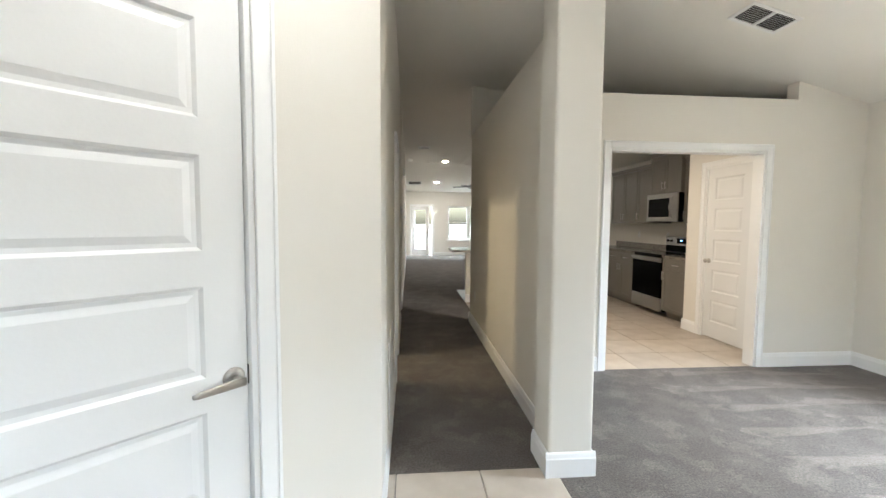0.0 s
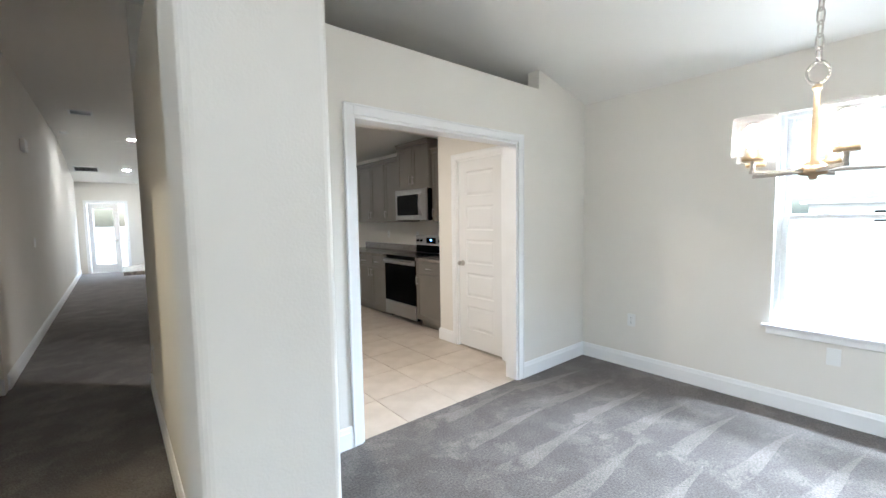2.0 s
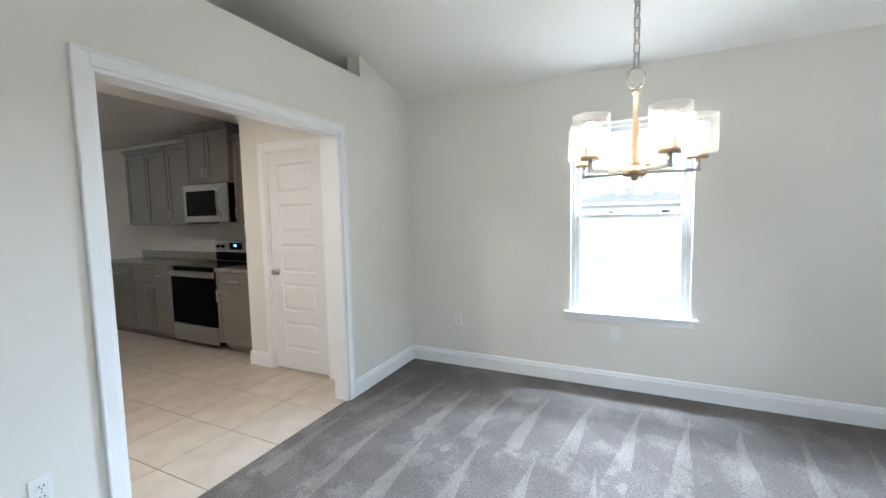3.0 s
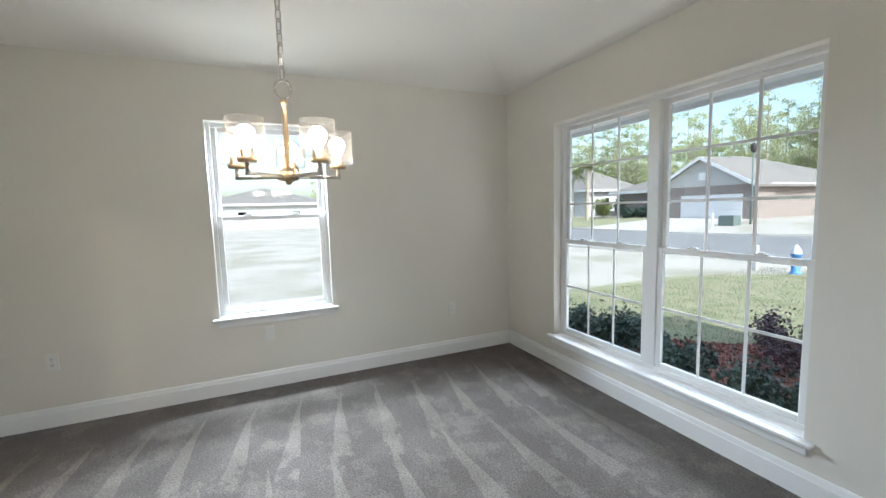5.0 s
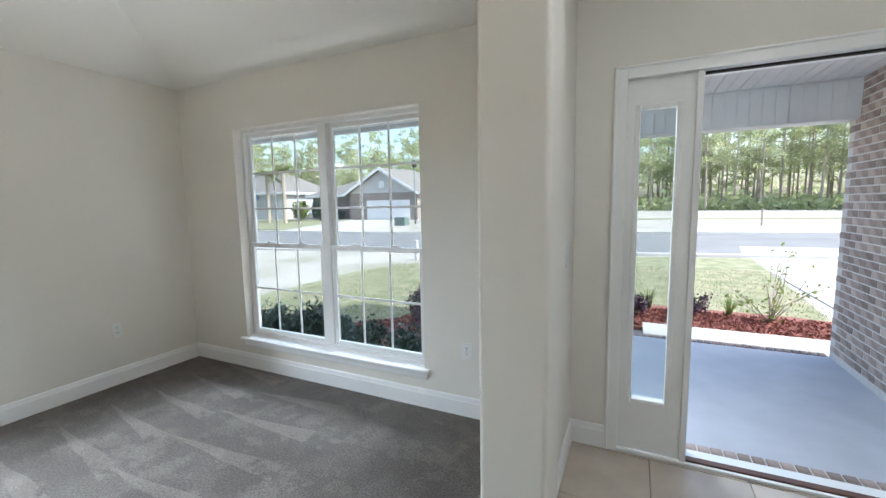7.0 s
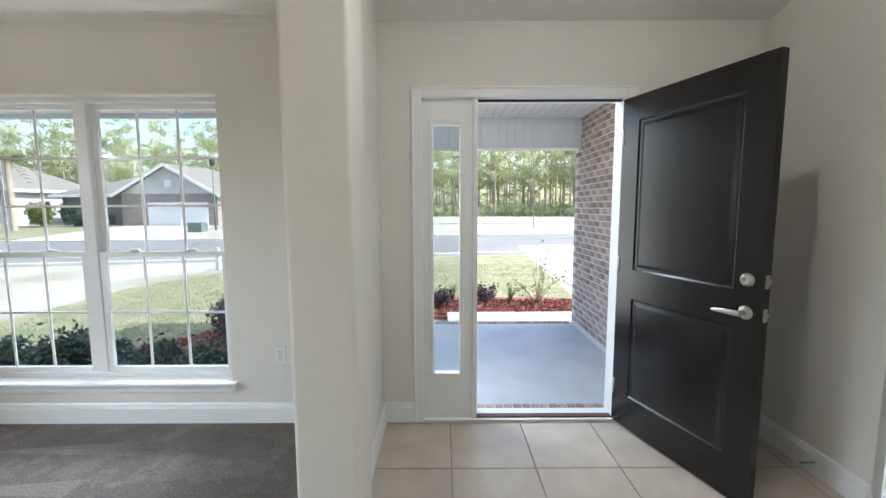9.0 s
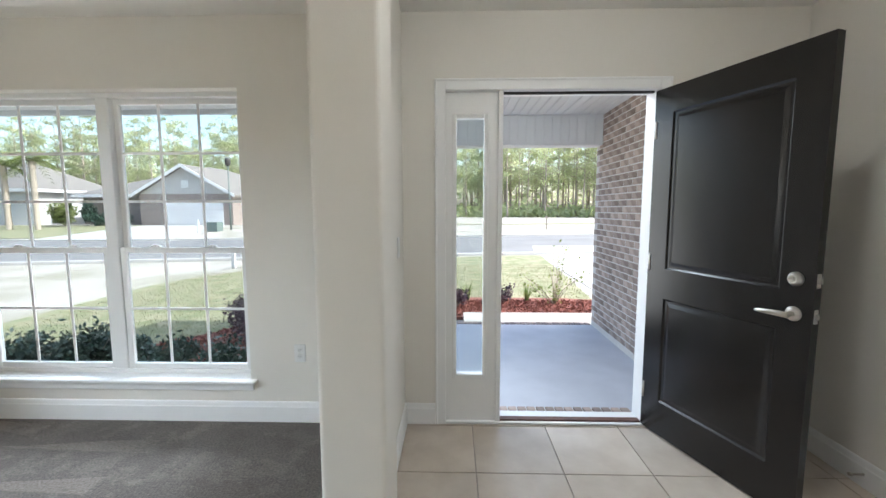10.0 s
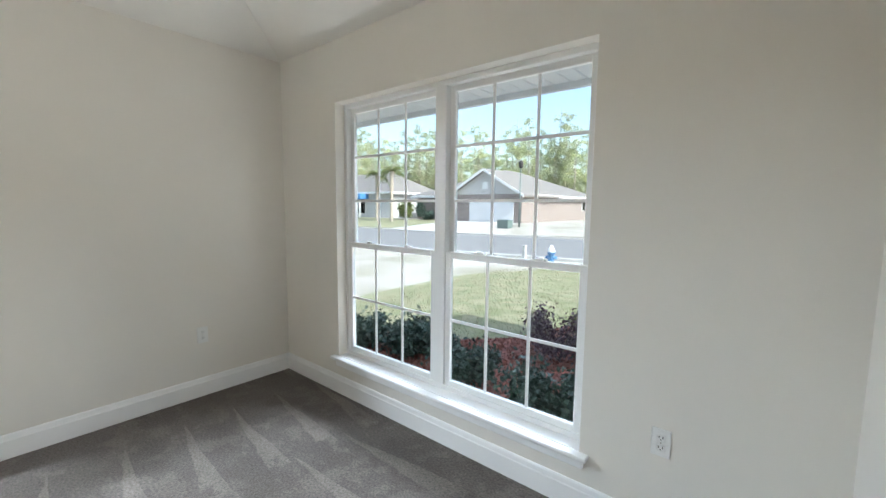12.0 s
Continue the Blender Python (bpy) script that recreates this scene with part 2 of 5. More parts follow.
BLUE = material("blue_paint", (0.05, 0.17, 0.38), 0.5, color2=(0.07, 0.2, 0.42), scale=6)
GREENB = material("utility_green", (0.10, 0.135, 0.125), 0.5, color2=(0.12, 0.155, 0.145), scale=6)

# ---- mesh helpers ----


def B():
    return bmesh.new()


def box(bm, a, b, m=None, bevel=0.0, seg=2, vertical=False):
    r = bmesh.ops.create_cube(bm, size=1.0)
    vs = r["verts"]
    c, s = [(i + j) / 2 for i, j in zip(a, b)], [abs(j - i) for i, j in zip(a, b)]
    for v in vs:
        v.co = Vector((v.co.x * s[0] + c[0], v.co.y * s[1] + c[1], v.co.z * s[2] + c[2]))
    if bevel:
        es = list({e for v in vs for e in v.link_edges})
        if vertical:
            es = [e for e in es if abs(e.verts[0].co.z - e.verts[1].co.z) > 1e-6]
        rb = bmesh.ops.bevel(bm, geom=es, offset=bevel, segments=seg, affect="EDGES", profile=0.5)
        vs = list({v for f in rb["faces"] for v in f.verts} | {v for v in vs if v.is_valid})
    if m is not None:
        bmesh.ops.transform(bm, matrix=m, verts=vs)
    return vs


def ring(center, u, v, r, n):
    return [center + (u * math.cos(2 * math.pi * i / n) + v * math.sin(2 * math.pi * i / n)) * r for i in range(n)]


def cyl(bm, p0, p1, r0, r1=None, n=12, caps=True):
    p0, p1 = Vector(p0), Vector(p1)
    r1 = r0 if r1 is None else r1
    w = (p1 - p0).normalized()
    u = w.orthogonal().normalized()
    v = w.cross(u)
    a = [bm.verts.new(q) for q in ring(p0, u, v, r0, n)]
    b = [bm.verts.new(q) for q in ring(p1, u, v, r1, n)]
    for i in range(n):
        f = bm.faces.new((a[i], a[(i + 1) % n], b[(i + 1) % n], b[i]))
        f.smooth = True
    if caps:
        bm.faces.new(a[::-1])
        bm.faces.new(b)


def lathe(bm, center, profile, n=20, axis="z"):
    """profile: (radius, along) pairs."""
    rows = []
    for r, h in profile:
        row = []
        for i in range(n):
            a = 2 * math.pi * i / n
            q = {"z": (r * math.cos(a), r * math.sin(a), h), "y": (r * math.cos(a), h, r * math.sin(a)), "x": (h, r * math.cos(a), r * math.sin(a))}[axis]
            row.append(bm.verts.new(Vector(center) + Vector(q)))
        rows.append(row)
    for a, b in zip(rows, rows[1:]):
        for i in range(n):
            f = bm.faces.new((a[i], a[(i + 1) % n], b[(i + 1) % n], b[i]))
            f.smooth = True
    bmesh.ops.recalc_face_normals(bm, faces=bm.faces)


def tube(bm, pts, r, n=8):
    for a, b in zip(pts, pts[1:]):
        cyl(bm, a, b, r, r, n)


def prism(bm, poly, z0, z1):
    """A closed prism over a polygon of (x, y); z0 and z1 may be functions of (x, y)."""
    f0 = z0 if callable(z0) else (lambda x, y: z0)
    f1 = z1 if callable(z1) else (lambda x, y: z1)
    a = [bm.verts.new((x, y, f0(x, y))) for x, y in poly]
    b = [bm.verts.new((x, y, f1(x, y))) for x, y in poly]
    bm.faces.new(a[::-1])
    bm.faces.new(b)
    for i in range(len(poly)):
        j = (i + 1) % len(poly)
        bm.faces.new((a[i], a[j], b[j], b[i]))
    bmesh.ops.recalc_face_normals(bm, faces=bm.faces)


def part(name, bm, mat, parent=None, label="", m=None):
    me = bpy.data.meshes.new(name)
    bm.to_mesh(me)
    bm.free()
    me.materials.append(mat)
    ob = new(name, me)
    if m is not None:
        ob.matrix_basis = m
    if parent is not None:
        ob.parent = parent
    if label:
        ob["label"] = label
    return ob


def share(name, me, parent, m, label=""):
    ob = new(name, me)
    ob.matrix_basis = m
    if parent is not None:
        ob.parent = parent
    if label:
        ob["label"] = label
    return ob


def thing(name, label, category, m=None, group="", kind=""):
    ob = new(name)
    ob.empty_display_size = 0.1
    if m is not None:
        ob.matrix_basis = m
    return tagged(ob, label, category, group, kind)


def structure(name, bm, mat, label="", category=""):
    return tagged(part(name, bm, mat), label, category, kind="structure")


def wall_boxes(bm, axis, c0, c1, a0, a1, z0, z1, holes=()):
    """A wall between c0 and c1 across, a0 to a1 along, with rectangular holes (b0, b1, h0, h1)."""
    cuts = sorted({a0, a1, *[v for h in holes for v in h[:2]]})
    for s, e in zip(cuts, cuts[1:]):
        hs = sorted((h[2], h[3]) for h in holes if h[0] <= s + 1e-6 and h[1] >= e - 1e-6)
        z = z0
        for h0, h1 in hs + [(z1, z1)]:
            if h0 - z > 1e-4:
                if axis == "x":
                    box(bm, (s, c0, z), (e, c1, h0))
                else:
                    box(bm, (c0, s, z), (c1, e, h0))
            z = h1


BASE_H, BASE_T = 0.135, 0.015


def baseboard(p0, p1, n):
    """A moulded skirting along a wall from p0 to p1; n: the way out of the wall."""
    bm = B()
    p0, p1, n = Vector((*p0, 0)), Vector((*p1, 0)), Vector((*n, 0))
    prof = [(0, 0), (BASE_T, 0), (BASE_T, BASE_H - 0.035), (BASE_T * 0.8, BASE_H - 0.028), (BASE_T * 0.55, BASE_H - 0.008), (0.004, BASE_H), (0, BASE_H)]
    a = [bm.verts.new(p0 + n * u + Vector((0, 0, h))) for u, h in prof]
    b = [bm.verts.new(p1 + n * u + Vector((0, 0, h))) for u, h in prof]
    bm.faces.new(a)
    bm.faces.new(b[::-1])
    for i in range(len(prof)):
        j = (i + 1) % len(prof)
        bm.faces.new((a[i], b[i], b[j], a[j]))
    bmesh.ops.recalc_face_normals(bm, faces=bm.faces)
    return structure("baseboard", bm, TRIM, "white moulded skirting board along the wall", "baseboard")


def casing(parent, m, w, h, cw=0.065, ct=0.016, sides="lr"):
    """Moulded casing round an opening 0..w by 0..h in the local xz plane, proud towards -y. One mesh per side."""
    def strip(a, b):
        bm = B()
        box(bm, (a[0], -ct, a[1]), (b[0], 0, b[1]), bevel=0.004, seg=2)
        return bm
    for tag in sides:
        x0 = -cw if tag == "l" else w
        bm = strip((x0, 0), (x0 + cw, h + cw))
        e = x0 if tag == "l" else x0 + cw - 0.014
        box(bm, (e, -ct - 0.006, 0), (e + 0.014, -ct + 0.001, h + cw), bevel=0.003, seg=1)
        part("casing", bm, TRIM, parent, m=m)
    bm = strip((0, h), (w, h + cw))
    box(bm, (-cw if "l" in sides else 0, -ct - 0.006, h + cw - 0.014), (w + (cw if "r" in sides else 0), -ct + 0.001, h + cw), bevel=0.003, seg=1)
    part("casing", bm, TRIM, parent, m=m)


# ---- the plan ----
FRONT, SIDE, BACK = -0.13, 4.92, 4.03
PLATE_Z, TOP, PITCH = 2.516, 3.19, 0.25
RUN = (TOP - PLATE_Z) / PITCH
LEFT, HALL_L, HALL_R, FAR = -0.94, 0.465, 1.43, 17.25
LEDGE = 2.53
DEEP = 5.97
DIAG_A = Vector((0.475, 2.10, 0))


def ceil_z(x, y):
    return min(PLATE_Z + PITCH * (SIDE - x), PLATE_Z + PITCH * (y - FRONT), TOP, TOP - 0.13 * (y - 13.0))


# ---- structure ----
bm = B()
wall_boxes(bm, "x", FRONT - 0.14, FRONT, LEFT - 0.14, SIDE + 0.14, -0.25, PLATE_Z + 0.16, [(2.40, 4.21, 0.285, 2.10), (-0.155, 1.19, -0.02, 2.10)])
structure("wall_front", bm, WALL, "warm off-white painted front wall", "wall")
bm = B()
wall_boxes(bm, "y", SIDE, SIDE + 0.14, FRONT, FAR, -0.25, PLATE_Z + 0.16, [(1.655, 2.515, 0.615, 2.12)])
structure("wall_side", bm, WALL, "warm off-white painted side wall with one window", "wall")
bm = B()
wall_boxes(bm, "x", BACK, BACK + 0.12, 1.55, 4.19, 0, LEDGE, [(2.39, 3.90, 0, 2.045)])
prism(bm, [(4.19, BACK), (SIDE, BACK), (SIDE, BACK + 0.12), (4.19, BACK + 0.12)], 0, lambda x, y: ceil_z(x, y) + 0.02)
structure("wall_back", bm, WALL, "off-white partition with a cased opening and open ledge", "wall")
bm = B()
box(bm, (HALL_R, 2.79, 0), (1.55, DEEP, LEDGE))
structure("wall_hall_right", bm, WALL, "off-white hallway partition with an open ledge on top", "wall")
bm = B()
box(bm, (1.332, 2.535, 0), (1.58, 2.79, TOP), bevel=0.018, seg=4, vertical=True)
structure("column", bm, WALL, "square off-white column with rounded corners", "column")
bm = B()
box(bm, (1.405, FRONT, 0), (1.535, 0.75, TOP))
structure("wall_stub", bm, WALL, "short off-white wing wall beside the entry", "wall")
bm = B()
box(bm, (1.33, 0.75, 0), (1.57, 1.0, TOP), bevel=0.018, seg=4, vertical=True)
structure("column", bm, WALL, "square off-white column ending the wing wall", "column")
bm = B()
wall_boxes(bm, "y", LEFT - 0.14, LEFT, FRONT, 0.71, 0, TOP)
structure("wall_foyer_left", bm, WALL, "off-white foyer wall behind the entry door", "wall")
# diagonal wall with a door, local x runs along it from the hall corner
DIAG_M = Matrix.Translation(DIAG_A) @ pose(0, 0, 0, 0, 0, 225)
bm = B()
wall_boxes(bm, "x", 0, -0.12, 0.0, 2.02, 0, TOP, [(0.495, 1.275, 0, 2.045)])
bmesh.ops.transform(bm, matrix=DIAG_M, verts=bm.verts)
structure("wall_diagonal", bm, WALL, "off-white wall set at an angle with a panelled door", "wall")
bm = B()
wall_boxes(bm, "y", HALL_L - 0.12, HALL_L, 2.09, 6.02, 0, TOP, [(3.93, 4.58, 0, 2.045)])
structure("wall_hall_left", bm, WALL, "off-white hallway wall with a doorway and a recess", "wall")
for a, b in (((-0.7, 5.90, 0), (HALL_L - 0.12, 6.02, TOP)), ((-0.7, 6.66, 0), (HALL_L, 6.78, TOP)), ((-0.82, 5.9, 0), (-0.7, 6.78, TOP)), ((HALL_L - 0.12, 6.78, 0), (HALL_L, FAR, TOP))):
    bm = B()
    box(bm, a, b)
    structure("wall_hall_recess", bm, WALL, "off-white hallway wall round a recess", "wall")
bm = B()
wall_boxes(bm, "x", FAR, FAR + 0.14, -0.8, SIDE + 0.14, 0, 2.75, [(0.68, 1.56, 0, 2.05), (2.2, 3.95, 0.66, 2.06)])
structure("wall_far", bm, WALL, "off-white far wall with a glass door and a window", "wall")
bm = B()
prism(bm, [(HALL_R, DEEP), (SIDE, DEEP), (SIDE, DEEP + 0.1), (2.504, DEEP + 0.1), (HALL_R, DEEP + 0.1)], 2.531, lambda x, y: ceil_z(x, y) + 0.02)
structure("wall_over_kitchen", bm, WALL, "off-white wall above the dropped kitchen ceiling", "wall")
# bathroom behind the hall doorway
bm = B()
box(bm, (-1.9, 3.2, 0), (-1.8, 5.3, 2.6))
box(bm, (-1.8, 3.2, 0), (0.32, 3.3, 2.6))
box(bm, (-1.8, 5.2, 0), (0.32, 5.3, 2.6))
structure("wall_bathroom", bm, WALL, "plain bathroom walls in warm light", "wall")

# ceilings
bm = B()
corner, hip = (SIDE, FRONT), (SIDE - RUN, FRONT + RUN)
TH = 0.14


def up(x, y):
    return ceil_z(x, y) + TH


prism(bm, [corner, (SIDE, 13), (hip[0], 13), hip], lambda x, y: PLATE_Z + PITCH * (SIDE - x), lambda x, y: PLATE_Z + PITCH * (SIDE - x) + TH)
prism(bm, [(LEFT - 0.14, FRONT), corner, hip, (LEFT - 0.14, hip[1])], lambda x, y: PLATE_Z + PITCH * (y - FRONT), lambda x, y: PLATE_Z + PITCH * (y - FRONT) + TH)
prism(bm, [(-2.0, hip[1]), hip, (hip[0], 13), (-2.0, 13)], TOP, TOP + TH)
prism(bm, [(-2.0, 13), (SIDE, 13), (SIDE, FAR + 0.1), (-2.0, FAR + 0.1)], lambda x, y: TOP - 0.13 * (y - 13), lambda x, y: TOP - 0.13 * (y - 13) + TH)
prism(bm, [(hip[0], 13), (SIDE, 13), (SIDE, 13.05), (hip[0], 13.05)], lambda x, y: PLATE_Z + PITCH * (SIDE - x), TOP + TH)
structure("ceiling", bm, CEIL, "off-white ceiling sloping up from the front and side walls", "ceiling")
bm = B()
box(bm, (1.55, BACK + 0.12, 2.50), (SIDE, DEEP + 0.1, LEDGE - 0.005))
structure("ceiling_kitchen", bm, CEIL, "flat dropped kitchen ceiling", "ceiling")
bm = B()
box(bm, (-1.8, 3.3, 2.45), (0.32, 5.2, 2.55))
structure("ceiling_bathroom", bm, CEIL, "flat bathroom ceiling", "ceiling")

# floors
bm = B()
box(bm, (1.40, FRONT, -0.15), (SIDE, BACK + 0.02, 0.0))
prism(bm, [(-0.7, 2.62), (1.40, 2.62), (1.40, BACK + 0.02), (1.55, BACK + 0.02), (1.55, 8.6), (SIDE, 8.6), (SIDE, FAR), (-0.7, FAR)], -0.15, 0.0)
structure("floor_carpet", bm, CARPET, "taupe cut-pile carpet with vacuum marks", "carpet")
bm = B()
box(bm, (LEFT, FRONT, -0.15), (1.40, 2.62, -0.008))
box(bm, (1.55, BACK + 0.02, -0.15), (SIDE, 8.6, -0.008))
box(bm, (-1.8, 3.3, -0.15), (HALL_L - 0.06, 5.2, -0.008 + 0.007))
floor_tiles = structure("floor", bm, GROUT, "beige ceramic tile floor with grey joints", "floor")

# ---- skirting boards ----
for p0, p1, n in (
    ((1.535, FRONT), (SIDE, FRONT), (0, 1)), ((SIDE, FRONT), (SIDE, BACK), (-1, 0)), ((3.966, BACK), (SIDE, BACK), (0, -1)), ((1.55, BACK), (2.324, BACK), (0, -1)),
    ((1.405, FRONT), (1.405, 0.75), (-1, 0)), ((1.315, 1.0), (1.585, 1.0), (0, 1)), ((1.535, FRONT), (1.535, 0.75), (1, 0)), ((1.33, 0.75), (1.33, 1.0), (-1, 0)), ((1.57, 0.75), (1.57, 1.0), (1, 0)), ((1.211, FRONT), (1.405, FRONT), (0, 1)),
    ((LEFT, FRONT), (LEFT, 0.71), (1, 0)), ((LEFT, FRONT), (-0.18, FRONT), (0, 1)),
    ((1.317, 2.535), (1.595, 2.535), (0, -1)), ((1.332, 2.535), (1.332, 2.79), (-1, 0)), ((1.58, 2.535), (1.58, 2.79), (1, 0)),
    ((HALL_R, 2.79), (HALL_R, DEEP), (-1, 0)), ((1.55, 2.79), (1.55, BACK), (1, 0)), ((HALL_R - 0.015, DEEP), (1.55, DEEP), (0, 1)),
    ((HALL_L, 2.10), (HALL_L, 3.862), (1, 0)), ((HALL_L, 4.648), (HALL_L, 6.02), (1, 0)), ((HALL_L, 6.78), (HALL_L, FAR), (1, 0)), ((-0.7, 6.66), (HALL_L, 6.66), (0, -1)),
    ((1.63, FAR), (SIDE, FAR), (0, -1)), ((4.18, 5.20), (4.18, 5.44), (-1, 0)), ((4.18, 4.15), (4.18, 4.38), (-1, 0)), ((4.165, 5.44), (4.32, 5.44), (0, 1)), ((-1.8, 5.2), (0.32, 5.2), (0, -1)), ((-1.8, 3.3), (-1.8, 5.2), (1, 0)),
):
    baseboard(p0, p1, n)
for s0, s1 in ((0.0, 0.427), (1.343, 1.99)):
    a, b = DIAG_M @ Vector((s0, 0, 0)), DIAG_M @ Vector((s1, 0, 0))
    baseboard(a.xy, b.xy, (0.7071, -0.7071))

# ---- windows ----


def sash(parent, name, x0, x1, z0, z1, y, rows, cols, rail=0.036, deep=0.03):
    bm = B()
    for a, b in (((x0, z0), (x0 + rail, z1)), ((x1 - rail, z0), (x1, z1)), ((x0 + rail, z0), (x1 - rail, z0 + rail)), ((x0 + rail, z1 - rail), (x1 - rail, z1))):
        box(bm, (a[0], y, a[1]), (b[0], y + deep, b[1]), bevel=0.004, seg=1)
    s = part(name, bm, VINYL, parent)
    bm = B()
    gx0, gx1, gz0, gz1 = x0 + rail - 0.005, x1 - rail + 0.005, z0 + rail - 0.005, z1 - rail + 0.005
    box(bm, (gx0, y + 0.013, gz0), (gx1, y + 0.017, gz1))
    pane = part("pane", bm, GLASS, s, "clear window glass")
    pane.visible_shadow = False
    for i in range(1, cols):
        bm = B()
        gx = gx0 + (gx1 - gx0) * i / cols
        box(bm, (gx - 0.008, y + 0.006, gz0), (gx + 0.008, y + 0.012, gz1))
        part("muntin", bm, VINYL, s)
    for i in range(1, rows):
        bm = B()
        gz = gz0 + (gz1 - gz0) * i / rows
        box(bm, (gx0, y + 0.005, gz - 0.008), (gx1, y + 0.0118, gz + 0.008))
        part("muntin", bm, VINYL, s)
    return s


def window(name, label, m, w, z0, z1, units, meet, up_rows, low_rows, cols, stool=True):
    """A double-hung vinyl window in an opening 0..w; local y points outdoors from the inner wall face."""
    win = thing(name, label, "window", m, kind="structure")
    y0, y1, f = 0.075, 0.14, 0.03
    bm = B()
    for a, b in (((0, z0), (f, z1)), ((w - f, z0), (w, z1)), ((f, z0), (w - f, z0 + f)), ((f, z1 - f), (w - f, z1))):
        box(bm, (a[0], y0, a[1]), (b[0], y1, b[1]), bevel=0.003, seg=1)
    part("window_frame", bm, VINYL, win)
    uw = (w - 2 * f) / units
    for i in range(1, units):
        bm = B()
        x = f + uw * i
        box(bm, (x - 0.04, y0 - 0.004, z0 + f), (x + 0.04, y1, z1 - f), bevel=0.003, seg=1)
        part("mullion", bm, VINYL, win)
    for i in range(units):
        a = f + uw * i + (0.04 if i else 0)
        b = f + uw * (i + 1) - (0.04 if i < units - 1 else 0)
        sash(win, "upper_sash", a, b, meet - 0.02, z1 - f, y0 + 0.036, up_rows, cols)
        low = sash(win, "lower_sash", a, b, z0 + f, meet + 0.022, y0 + 0.004, low_rows, cols)
        for fx in (0.28, 0.72):
            bm = B()
            x = a + (b - a) * fx
            box(bm, (x - 0.03, y0 + 0.0, meet + 0.0225), (x + 0.03, y0 + 0.028, meet + 0.034), bevel=0.004)
            box(bm, (x - 0.008, y0 - 0.008, meet + 0.0225), (x + 0.02, y0 + 0.012, meet + 0.04), bevel=0.003)
            part("sash_lock", bm, VINYL, low)
    if stool:
        bm = B()
        box(bm, (-0.045, -0.05, z0 - 0.022), (w + 0.045, 0.0, z0), bevel=0.007, seg=3)
        box(bm, (0.002, -0.001, z0 - 0.02), (w - 0.002, y0 + 0.01, z0 + 0.001))
        part("window_sill", bm, TRIM, win, "white painted wooden sill")
        bm = B()
        box(bm, (-0.02, -0.016, z0 - 0.075), (w + 0.02, 0, z0 - 0.0225), bevel=0.005)
        box(bm, (-0.02, -0.024, z0 - 0.036), (w + 0.02, 0, z0 - 0.0235), bevel=0.004)
        part("apron", bm, TRIM, win)
    return win


window("window_1", "twin white double-hung windows with colonial grilles", Matrix.Translation((4.21, FRONT, 0)) @ pose(0, 0, 0, 0, 0, 180), 1.81, 0.285, 2.10, 2, 1.105, 3, 2, 3)
window("window_2", "white double-hung window with clear panes", Matrix.Translation((SIDE, 2.515, 0)) @ pose(0, 0, 0, 0, 0, -90), 0.86, 0.615, 2.12, 1, 1.385, 1, 1, 1)
window("window_3", "twin white living room windows on the far wall", Matrix.Translation((2.2, FAR, 0)), 1.75, 0.66, 2.06, 2, 1.36, 1, 1, 1)

# ---- doors ----


def panel_face(bm, x0, x1, z0, z1, y, s, depth=0.009, edge=0.022, field=0.02):
    """A sunk moulding with a raised field on a face at y; s: -1 faces -y, 1 faces +y."""
    loops = [(0, 0), (edge * 0.45, depth), (edge, depth), (edge + field, depth * 0.35)]
    rows = []
    for inset, d in loops:
        yy = y - s * d
        rows.append([bm.verts.new(q) for q in ((x0 + inset, yy, z0 + inset), (x1 - inset, yy, z0 + inset), (x1 - inset, yy, z1 - inset), (x0 + inset, yy, z1 - inset))])
    fs = []
    for a, b in zip(rows, rows[1:]):
        for i in range(4):
            fs.append(bm.faces.new((a[i], a[(i + 1) % 4], b[(i + 1) % 4], b[i])))
    fs.append(bm.faces.new(rows[-1]))
    for f in fs:
        f.normal_update()
        if f.normal.y * s < -1e-6:
            f.normal_flip()


def leaf(parent, w, h, t, panels, mat, label=""):
    """A panelled door leaf 0..w, 0..t, 0..h: a slab with openings, and a two-sided panel in each."""
    bm = B()
    wall_boxes(bm, "x", 0, t, 0, w, 0, h, panels)
    slab = part("leaf", bm, mat, parent, label)
    for x0, x1, z0, z1 in panels:
        bm = B()
        panel_face(bm, x0, x1, z0, z1, 0, -1)
        panel_face(bm, x0, x1, z0, z1, t, 1)
        part("panel", bm, mat, slab)
    return slab


def five_panels(w, h):
    out, n = [], 5
    top, bot, mid, st = 0.115, 0.19, 0.10, 0.115
    ph = (h - top - bot - mid * (n - 1)) / n
    for i in range(n):
        z = bot + i * (ph + mid)
        out.append((st, w - st, z, z + ph))
    return out


